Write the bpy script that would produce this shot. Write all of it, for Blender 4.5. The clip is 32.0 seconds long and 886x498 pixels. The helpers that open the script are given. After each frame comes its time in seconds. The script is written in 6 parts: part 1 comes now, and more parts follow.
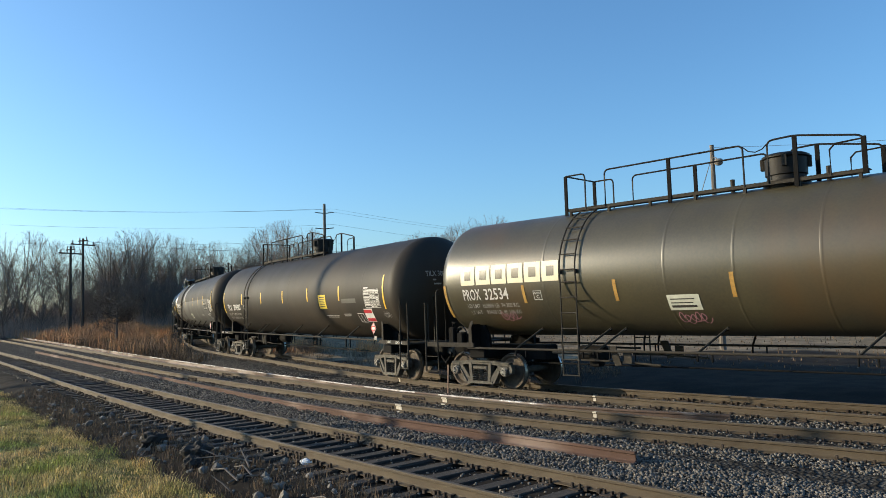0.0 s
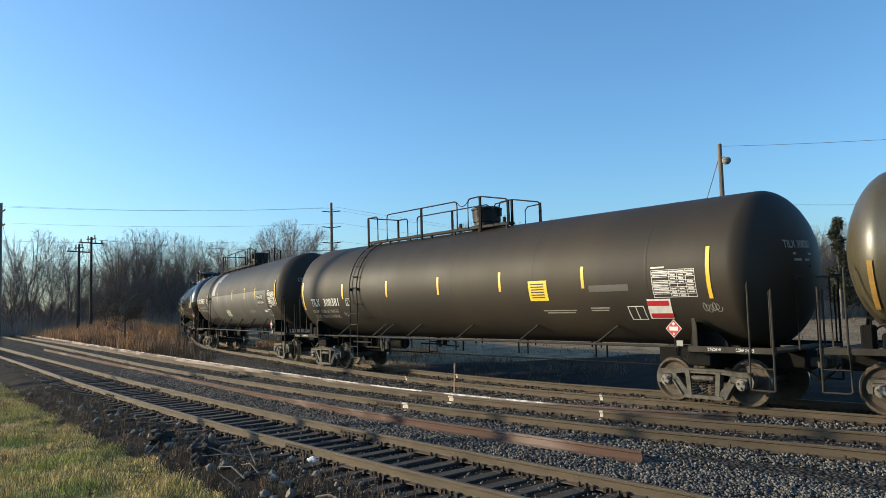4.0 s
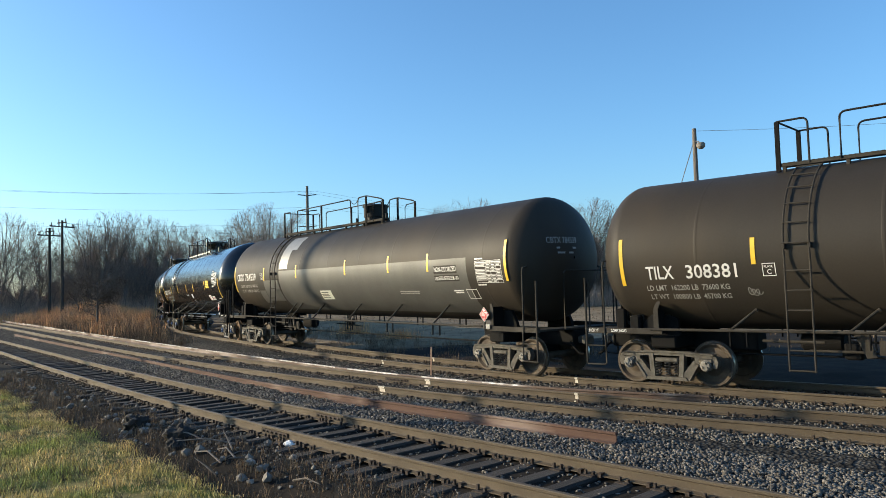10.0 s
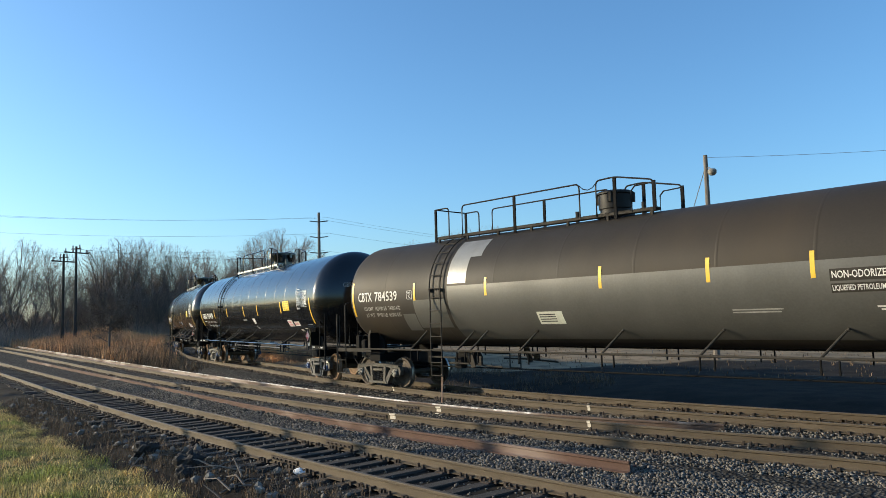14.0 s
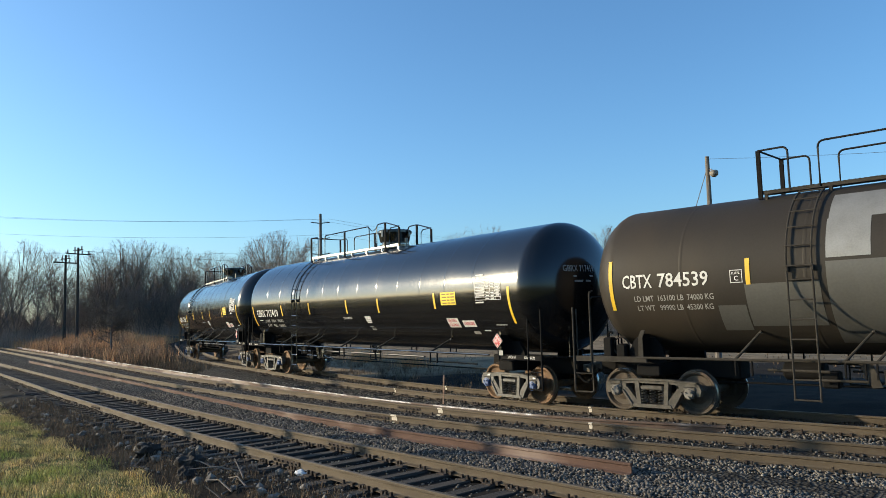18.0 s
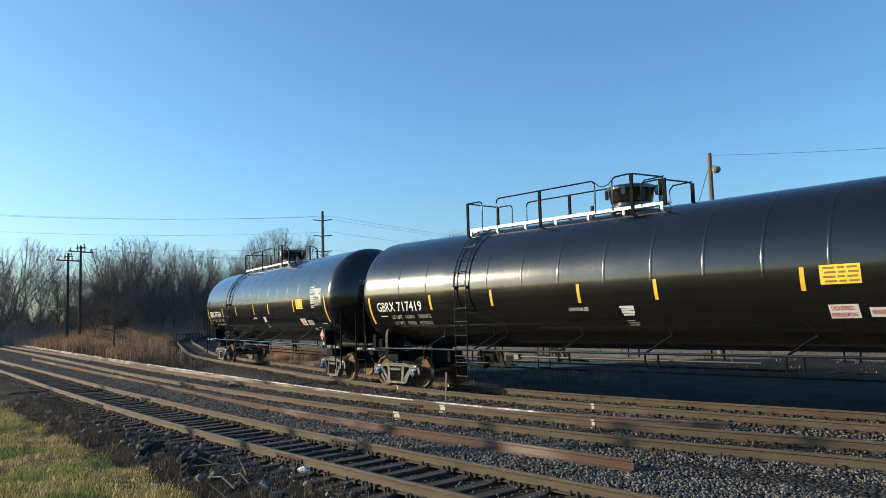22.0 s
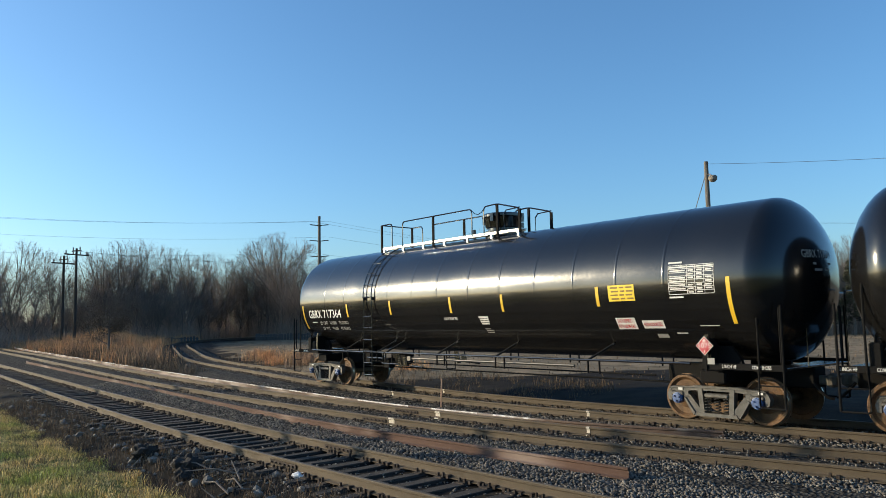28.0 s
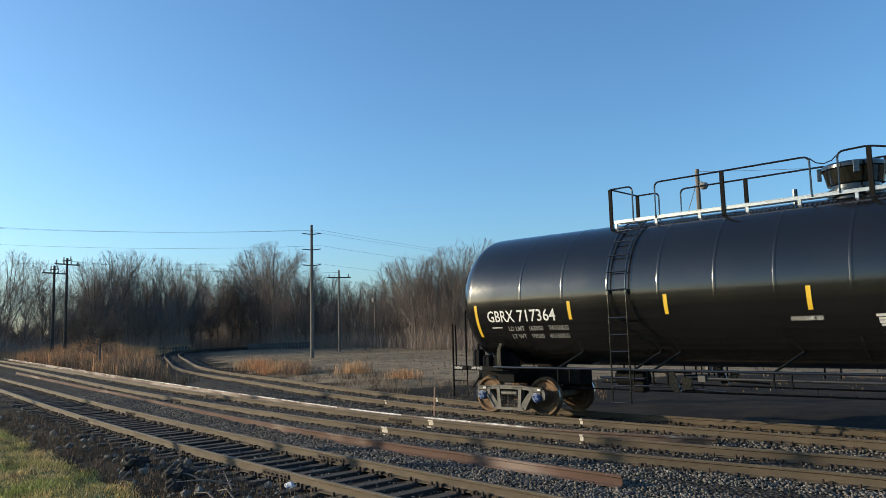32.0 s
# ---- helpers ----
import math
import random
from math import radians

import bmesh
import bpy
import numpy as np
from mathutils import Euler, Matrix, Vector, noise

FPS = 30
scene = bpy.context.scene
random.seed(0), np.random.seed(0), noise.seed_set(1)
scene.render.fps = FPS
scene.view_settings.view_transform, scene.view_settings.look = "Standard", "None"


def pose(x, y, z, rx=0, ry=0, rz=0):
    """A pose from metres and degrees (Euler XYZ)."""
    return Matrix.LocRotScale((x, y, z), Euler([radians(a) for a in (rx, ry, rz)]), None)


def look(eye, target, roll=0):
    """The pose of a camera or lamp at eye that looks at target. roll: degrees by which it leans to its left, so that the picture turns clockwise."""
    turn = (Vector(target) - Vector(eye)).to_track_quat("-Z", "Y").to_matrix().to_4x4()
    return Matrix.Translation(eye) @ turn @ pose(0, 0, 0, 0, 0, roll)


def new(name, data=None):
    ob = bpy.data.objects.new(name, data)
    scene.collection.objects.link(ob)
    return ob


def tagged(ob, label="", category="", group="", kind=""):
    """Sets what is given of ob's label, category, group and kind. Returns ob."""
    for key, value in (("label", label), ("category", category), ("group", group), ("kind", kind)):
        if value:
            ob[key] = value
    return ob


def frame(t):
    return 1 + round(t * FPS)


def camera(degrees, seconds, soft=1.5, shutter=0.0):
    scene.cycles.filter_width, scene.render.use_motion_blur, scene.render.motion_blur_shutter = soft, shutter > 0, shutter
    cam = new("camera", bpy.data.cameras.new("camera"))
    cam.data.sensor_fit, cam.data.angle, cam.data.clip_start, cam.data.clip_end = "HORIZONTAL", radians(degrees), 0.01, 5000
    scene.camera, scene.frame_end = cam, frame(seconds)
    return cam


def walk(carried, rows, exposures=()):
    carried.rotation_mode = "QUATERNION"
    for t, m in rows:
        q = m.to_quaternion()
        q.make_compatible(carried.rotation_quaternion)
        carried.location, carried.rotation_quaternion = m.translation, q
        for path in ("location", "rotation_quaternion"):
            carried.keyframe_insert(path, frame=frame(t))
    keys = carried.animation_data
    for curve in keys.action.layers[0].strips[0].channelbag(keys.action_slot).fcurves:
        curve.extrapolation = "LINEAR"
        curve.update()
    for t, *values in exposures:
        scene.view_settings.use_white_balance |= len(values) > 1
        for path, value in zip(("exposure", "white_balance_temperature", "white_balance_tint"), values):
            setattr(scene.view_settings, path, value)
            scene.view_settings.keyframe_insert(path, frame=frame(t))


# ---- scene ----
# The camera is held by hand at one spot beside the tracks. x runs along the tracks, y away across them.
EYE_Z = 2.22
PATH = [
    (0, 49.70, 4.47, 1.60), (0.5, 49.90, 4.25, 1.59), (1, 49.86, 4.36, 1.54), (1.5, 50.06, 4.64, 1.56), (2, 50.16, 4.51, 1.51),
    (2.5, 50.38, 4.34, 1.41), (3, 50.48, 4.17, 1.54), (3.5, 50.43, 4.22, 1.43), (4, 50.21, 4.39, 1.48), (4.5, 49.82, 4.61, 1.55),
    (6.5, 49.71, 4.76, 2.36), (7, 49.36, 4.38, 2.05), (7.5, 49.05, 4.01, 1.99), (8, 49.31, 3.59, 2.54), (8.5, 48.93, 3.55, 1.63),
    (9, 48.77, 3.34, 1.51), (9.5, 48.61, 3.15, 1.60), (10, 48.41, 3.09, 1.60), (10.5, 48.27, 3.34, 1.21), (11, 48.29, 3.40, 1.11),
    (11.5, 48.43, 3.79, 1.39), (12, 48.62, 4.32, 1.50), (12.5, 48.98, 4.78, 1.78), (13, 49.29, 4.91, 2.01), (13.5, 49.46, 5.11, 1.78),
    (14, 49.26, 5.15, 1.49), (14.5, 49.23, 5.29, 1.15), (16.5, 48.89, 5.52, 1.52), (17, 49.18, 5.46, 1.53), (17.5, 49.33, 5.47, 1.57),
    (18, 49.38, 5.26, 1.46), (18.5, 49.50, 5.01, 1.33), (19, 49.52, 4.99, 1.12), (19.5, 49.42, 5.26, 1.31), (20, 49.46, 5.18, 1.48),
    (20.5, 49.39, 5.15, 1.47), (21, 49.20, 5.03, 1.41), (21.5, 49.27, 4.99, 1.38), (22, 49.55, 5.04, 1.56), (22.5, 49.80, 5.04, 1.50),
    (23, 50.02, 5.14, 1.43), (23.5, 49.92, 5.42, 1.49), (24, 49.86, 5.58, 1.44), (24.5, 49.67, 5.66, 1.31), (25, 49.92, 5.77, 1.50),
    (25.5, 49.96, 5.82, 1.46), (27.5, 49.74, 5.51, 1.18), (28, 49.24, 5.50, 1.09), (28.5, 48.83, 5.61, 1.00), (29, 48.66, 5.78, 1.31),
    (29.5, 48.20, 5.80, 1.61), (30, 48.15, 5.96, 1.67), (30.5, 48.38, 6.01, 1.60), (31, 48.50, 6.08, 1.59), (31.5, 48.60, 6.19, 1.50),
    (32, 48.69, 6.13, 1.37),
]

cam = camera(61.8, 32.0, soft=0.6)
walk(cam, [(t, pose(0, 0, EYE_Z, 90 + pitch, roll, yaw)) for t, yaw, pitch, roll in PATH],
     [(0, 0.63), (4, 0.66), (7, 0.73), (11, 0.80), (14, 0.69), (19, 0.65), (25, 0.58), (28, 0.55), (32, 0.53)])

# ---- world, sun ----
SUN_DIR = Vector((-0.766, -0.643, 0.0)).normalized()
SUN_EL = radians(14.3)
TO_SUN = Vector((SUN_DIR.x * math.cos(SUN_EL), SUN_DIR.y * math.cos(SUN_EL), math.sin(SUN_EL)))
world = bpy.data.worlds.new("sky")
scene.world = world
world.use_nodes = True
wn = world.node_tree.nodes
sky = wn.new("ShaderNodeTexSky")
sky.sky_type, sky.sun_disc = "NISHITA", False
sky.sun_elevation, sky.sun_rotation = SUN_EL, math.atan2(SUN_DIR.x, SUN_DIR.y)
sky.air_density, sky.dust_density, sky.ozone_density, sky.altitude = 1.0, 1.25, 4.5, 50
world.node_tree.links.new(sky.outputs[0], wn["Background"].inputs[0])
wn["Background"].inputs[1].default_value = 0.153
sun = new("sun", bpy.data.lights.new("sun", "SUN"))
sun.data.energy, sun.data.angle, sun.data.color = 4.0, radians(0.6), (1.0, 0.77, 0.52)
sun.matrix_world = look((0, 0, 30), Vector((0, 0, 30)) - TO_SUN)
scene.view_settings.use_white_balance = True
scene.view_settings.white_balance_temperature, scene.view_settings.white_balance_tint = 6060, 0.5


# ---- materials ----
def mat(name, c1, c2=None, rough=0.6, metal=0.0, scale=3.0, fine=40.0, bump=0.15, spread=0.5, spec=0.5, stretch=(1, 1, 1), rand=0.0, island=0.0, coat=0.0, c3=None, c3_at=0.62):
    """A procedural surface: two colours mixed at two scales, a third in patches, relief, and a random tint for each piece."""
    m = bpy.data.materials.new(name)
    m.use_nodes = True
    nt = m.node_tree
    N, L = nt.nodes, nt.links
    bs = N["Principled BSDF"]
    bs.inputs["Metallic"].default_value = metal
    bs.inputs["Specular IOR Level"].default_value = spec
    bs.inputs["Coat Weight"].default_value, bs.inputs["Coat Roughness"].default_value = coat, 0.07
    tc = N.new("ShaderNodeTexCoord")
    mp = N.new("ShaderNodeMapping")
    mp.inputs["Scale"].default_value = stretch
    L.new(tc.outputs["Object"], mp.inputs[0])
    big = N.new("ShaderNodeTexNoise")
    big.inputs["Scale"].default_value, big.inputs["Detail"].default_value = scale, 5
    small = N.new("ShaderNodeTexNoise")
    small.inputs["Scale"].default_value, small.inputs["Detail"].default_value = fine, 4
    L.new(mp.outputs[0], big.inputs["Vector"])
    L.new(tc.outputs["Object"], small.inputs["Vector"])
    add = N.new("ShaderNodeMath")
    add.operation = "MULTIPLY_ADD"
    L.new(small.outputs[0], add.inputs[0])
    add.inputs[1].default_value = 0.5
    L.new(big.outputs[0], add.inputs[2])
    ramp = N.new("ShaderNodeMapRange")
    ramp.inputs["From Min"].default_value, ramp.inputs["From Max"].default_value = 0.75 - spread / 2, 0.75 + spread / 2
    L.new(add.outputs[0], ramp.inputs[0])
    mix = N.new("ShaderNodeMix")
    mix.data_type = "RGBA"
    mix.inputs["A"].default_value = (*c1, 1)
    mix.inputs["B"].default_value = (*(c2 or [v * 0.7 for v in c1]), 1)
    L.new(ramp.outputs[0], mix.inputs["Factor"])
    col = mix.outputs["Result"]
    if c3:
        pat = N.new("ShaderNodeTexNoise")
        pat.inputs["Scale"].default_value, pat.inputs["Detail"].default_value = scale * 0.45, 8
        L.new(mp.outputs[0], pat.inputs["Vector"])
        pr = N.new("ShaderNodeMapRange")
        pr.inputs["From Min"].default_value, pr.inputs["From Max"].default_value = c3_at - 0.06, c3_at + 0.08
        L.new(pat.outputs[0], pr.inputs[0])
        mx = N.new("ShaderNodeMix")
        mx.data_type = "RGBA"
        L.new(pr.outputs[0], mx.inputs["Factor"])
        L.new(col, mx.inputs["A"])
        mx.inputs["B"].default_value = (*c3, 1)
        col = mx.outputs["Result"]
    if rand or island:
        src = N.new("ShaderNodeObjectInfo").outputs["Random"] if rand else N.new("ShaderNodeNewGeometry").outputs["Random Per Island"]
        amount = rand or island
        vr = N.new("ShaderNodeMapRange")
        vr.inputs["To Min"].default_value, vr.inputs["To Max"].default_value = 1 - amount, 1 + amount
        L.new(src, vr.inputs[0])
        hs = N.new("ShaderNodeHueSaturation")
        L.new(col, hs.inputs["Color"])
        L.new(vr.outputs[0], hs.inputs["Value"])
        col = hs.outputs[0]
    L.new(col, bs.inputs["Base Color"])
    rr = N.new("ShaderNodeMapRange")
    rr.inputs["To Min"].default_value, rr.inputs["To Max"].default_value = max(0.03, rough - 0.1), min(1, rough + 0.12)
    L.new(add.outputs[0], rr.inputs[0])
    L.new(rr.outputs[0], bs.inputs["Roughness"])
    if bump:
        bp = N.new("ShaderNodeBump")
        bp.inputs["Strength"].default_value, bp.inputs["Distance"].default_value = bump, 0.02
        L.new(add.outputs[0], bp.inputs["Height"])
        L.new(bp.outputs[0], bs.inputs["Normal"])
    return m


M_TAUPE = mat("taupe_tank_paint", (0.036, 0.030, 0.0235), (0.028, 0.024, 0.019), rough=0.5, scale=0.7, fine=25, bump=0.02, stretch=(1, 1, 0.35), c3=(0.046, 0.036, 0.025), c3_at=0.6, spec=0.2)
M_OLIVE = mat("weathered_olive_tank_paint", (0.092, 0.077, 0.040), (0.034, 0.031, 0.022), rough=0.33, scale=0.8, fine=18, bump=0.03, stretch=(1, 1, 0.3), spread=0.7, c3=(0.085, 0.055, 0.024), c3_at=0.62, spec=0.7)
M_BLACK = mat("glossy_black_tank_paint", (0.007, 0.007, 0.0075), (0.010, 0.0096, 0.0092), rough=0.10, scale=0.8, fine=15, bump=0.0, stretch=(1, 1, 0.4), spec=0.6, coat=0.2)
M_GREYPATCH = mat("grey_repaint", (0.095, 0.092, 0.082), (0.066, 0.064, 0.057), rough=0.45, metal=0.1, scale=1.0, fine=22, bump=0.02, stretch=(1, 1, 0.4))
M_SILVER = mat("silver_repaint", (0.30, 0.29, 0.265), (0.20, 0.195, 0.18), rough=0.38, metal=0.3, scale=2, bump=0.02)
M_STEEL = mat("dark_painted_steel", (0.008, 0.0076, 0.007), (0.017, 0.0145, 0.012), rough=0.5, scale=4, bump=0.05, spec=0.25)
# matt black steel; under the cars its near-black also stands for the shade
M_BLACKSHADE = mat("black_and_shaded_steel", (0.006, 0.006, 0.006), (0.010, 0.009, 0.0085), rough=0.8, scale=4, bump=0.05, spec=0.15)
M_DUSTY = mat("dust_coated_taupe_steel", (0.050, 0.044, 0.036), (0.030, 0.026, 0.021), rough=0.75, scale=4, fine=30, bump=0.05, spec=0.2)
M_PIPE = mat("shiny_dark_pipe", (0.16, 0.155, 0.15), (0.10, 0.095, 0.09), rough=0.3, metal=0.9, scale=4, bump=0.0)
M_BSTEEL = mat("black_enamelled_steel", (0.008, 0.008, 0.0085), (0.013, 0.012, 0.012), rough=0.1, scale=4, bump=0.0, spec=0.8, coat=0.4)
M_GALV = mat("galvanised_grating", (0.62, 0.62, 0.60), (0.42, 0.42, 0.40), rough=0.32, metal=0.75, scale=6, bump=0.05)
M_TRUCK = mat("dusty_cast_steel", (0.12, 0.106, 0.082), (0.035, 0.031, 0.026), rough=0.75, scale=7, fine=60, bump=0.2, spread=0.6)
M_TRUCKN = mat("new_grey_cast_steel", (0.125, 0.116, 0.10), (0.022, 0.020, 0.018), rough=0.5, scale=7, fine=60, bump=0.15, spread=0.7)
M_WHEEL = mat("rusty_wheel_steel", (0.10, 0.078, 0.056), (0.05, 0.038, 0.028), rough=0.7, metal=0.3, scale=5, bump=0.1)
M_SPRING = mat("dark_truck_spring", (0.05, 0.045, 0.04), (0.025, 0.022, 0.02), rough=0.6, scale=9, bump=0.1)
M_GOLDWHITE = mat("golden_white_reflective_film", (0.85, 0.76, 0.55), (0.75, 0.66, 0.46), rough=0.4, scale=5, bump=0.0)
M_WHEELN = mat("new_rusty_wheel_steel", (0.17, 0.095, 0.042), (0.06, 0.036, 0.02), rough=0.65, metal=0.3, scale=5, bump=0.1)
M_TREAD = mat("polished_wheel_tread", (0.55, 0.53, 0.50), (0.4, 0.38, 0.35), rough=0.25, metal=1.0, scale=9, bump=0.0)
M_CAPB = mat("blue_bearing_cap", (0.06, 0.11, 0.26), (0.03, 0.06, 0.15), rough=0.4, scale=20, bump=0.05)
M_CAPG = mat("grey_bearing_cap", (0.20, 0.18, 0.15), (0.08, 0.072, 0.06), rough=0.5, scale=20, bump=0.1)
M_WHITE = mat("white_stencil", (0.72, 0.70, 0.66), (0.52, 0.51, 0.48), rough=0.6, scale=8, fine=60, bump=0.0)
M_DIMWHITE = mat("faded_white_stencil", (0.36, 0.35, 0.32), (0.24, 0.23, 0.21), rough=0.6, scale=8, bump=0.0)
M_YELLOW = mat("yellow_reflective_tape", (0.78, 0.50, 0.03), (0.66, 0.40, 0.02), rough=0.4, scale=9, bump=0.0)
M_OLDYEL = mat("dirty_yellow_tape", (0.48, 0.27, 0.05), (0.30, 0.17, 0.04), rough=0.6, scale=9, bump=0.0)
M_SIGNYEL = mat("yellow_placard", (0.82, 0.60, 0.03), (0.74, 0.52, 0.03), rough=0.5, scale=9, bump=0.0)
M_RED = mat("red_placard", (0.46, 0.014, 0.022), (0.36, 0.012, 0.02), rough=0.5, scale=9, bump=0.0)
M_PALE = mat("pale_sticker", (0.62, 0.63, 0.52), (0.5, 0.5, 0.42), rough=0.5, scale=9, bump=0.0)
M_INK = mat("dark_print", (0.05, 0.045, 0.04), rough=0.6, bump=0.0)
M_SIGNINK = mat("worn_brown_print", (0.25, 0.16, 0.03), (0.18, 0.11, 0.03), rough=0.6, bump=0.0)
M_PINK = mat("pink_spray_paint", (0.45, 0.22, 0.26), (0.3, 0.15, 0.18), rough=0.6, bump=0.0)
M_RAIL = mat("rusty_rail_steel", (0.103, 0.077, 0.047), (0.055, 0.042, 0.028), rough=0.75, metal=0.15, scale=5, fine=60, bump=0.12, stretch=(0.3, 1, 1), spread=0.8)
M_RAILTOP = mat("worn_rail_head", (0.135, 0.104, 0.066), (0.08, 0.062, 0.042), rough=0.62, metal=0.2, scale=3, fine=40, bump=0.02, stretch=(0.15, 1, 1))
M_LOOSE = mat("weathered_loose_rail", (0.13, 0.085, 0.06), (0.075, 0.048, 0.036), rough=0.7, metal=0.1, scale=5, fine=30, bump=0.1, stretch=(0.22, 1.2, 1.2), c3=(0.27, 0.22, 0.185), c3_at=0.50)
M_FLAKE = mat("flaking_silver_paint", (0.74, 0.72, 0.68), (0.42, 0.38, 0.34), rough=0.55, scale=7, fine=45, bump=0.1, spread=0.3, c3=(0.14, 0.10, 0.075), c3_at=0.60)
M_REDRAIL = mat("red_rusted_rail", (0.105, 0.055, 0.037), (0.06, 0.035, 0.026), rough=0.85, scale=3, fine=50, bump=0.15, stretch=(0.3, 1, 1), spread=0.8, c3=(0.21, 0.155, 0.125), c3_at=0.62)
M_TIE = mat("weathered_creosote_timber", (0.052, 0.041, 0.032), (0.022, 0.018, 0.0145), rough=0.9, scale=5, fine=50, bump=0.5, stretch=(8, 0.7, 3), rand=0.35, spread=0.8)
M_PLATE = mat("rusty_tie_plate", (0.05, 0.034, 0.024), (0.028, 0.021, 0.016), rough=0.85, scale=9, bump=0.2)
M_STONE = mat("ballast_stone", (0.20, 0.178, 0.150), (0.048, 0.044, 0.039), rough=0.85, scale=9, fine=70, bump=0.3, island=0.6, spread=0.8)
M_BARK = mat("grey_bark", (0.19, 0.162, 0.135), (0.11, 0.094, 0.078), rough=0.9, scale=2, fine=25, bump=0.4, stretch=(3, 3, 0.5), rand=0.2)
M_TWIG = mat("brown_twigs", (0.25, 0.205, 0.172), (0.15, 0.125, 0.105), rough=0.9, scale=1.5, fine=20, bump=0.0, rand=0.25)
M_BRUSH = mat("grey_brown_brush", (0.40, 0.315, 0.25), (0.24, 0.19, 0.15), rough=0.95, scale=0.3, fine=4, bump=0.0, island=0.45)
M_SEDGE = mat("dry_orange_sedge", (0.68, 0.325, 0.125), (0.52, 0.34, 0.175), rough=0.9, scale=0.45, fine=3, bump=0.0, island=0.45, spread=0.4, c3=(0.25, 0.165, 0.105), c3_at=0.54)
M_DRY = mat("dry_brown_weeds", (0.185, 0.125, 0.072), (0.085, 0.06, 0.038), rough=0.95, scale=0.5, fine=5, bump=0.0, island=0.4)
M_GRASS = mat("lawn_blades", (0.55, 0.42, 0.12), (0.84, 0.60, 0.25), rough=0.6, scale=1.3, fine=9, bump=0.0, island=0.65, spread=0.25, c3=(0.36, 0.37, 0.07), c3_at=0.57)
M_DEADLEAF = mat("dead_brown_leaves", (0.085, 0.058, 0.035), (0.05, 0.036, 0.024), rough=0.9, scale=1, fine=8, bump=0.0, island=0.4)
M_EVERG = mat("dark_evergreen_leaves", (0.028, 0.036, 0.018), (0.045, 0.042, 0.024), rough=0.8, scale=1, fine=8, bump=0.0, island=0.4)
M_POLE = mat("weathered_pole_timber", (0.19, 0.165, 0.135), (0.11, 0.095, 0.08), rough=0.9, scale=3, fine=30, bump=0.3, stretch=(4, 4, 0.4))
M_DARKPOLE = mat("dark_pole_timber", (0.05, 0.042, 0.036), (0.03, 0.026, 0.022), rough=0.9, scale=3, fine=30, bump=0.3, stretch=(4, 4, 0.4))
M_WIRE = mat("dark_wire", (0.10, 0.11, 0.12), rough=0.5, bump=0.0)
M_CERAMIC = mat("grey_insulator", (0.22, 0.2, 0.19), rough=0.3, bump=0.0)
M_CONC = mat("pale_rubble", (0.27, 0.24, 0.20), (0.12, 0.108, 0.092), rough=0.9, scale=6, fine=40, bump=0.4, rand=0.3)
M_DARKWOOD = mat("rotten_timber", (0.020, 0.017, 0.014), (0.038, 0.031, 0.025), rough=0.95, scale=6, fine=40, bump=0.6, rand=0.3)
M_LITTER = mat("crumpled_white_bag", (0.75, 0.75, 0.74), (0.6, 0.6, 0.6), rough=0.5, scale=12, bump=0.3)
M_MARK = mat("white_rail_paint", (0.62, 0.56, 0.46), (0.45, 0.40, 0.32), rough=0.8, scale=20, fine=80, bump=0.1)
M_STAKE = mat("orange_lath", (0.50, 0.32, 0.21), (0.36, 0.22, 0.14), rough=0.8, scale=8, bump=0.1)
M_FENCE = mat("pale_fence_board", (0.10, 0.095, 0.09), (0.065, 0.062, 0.058), rough=0.8, scale=2, bump=0.1)


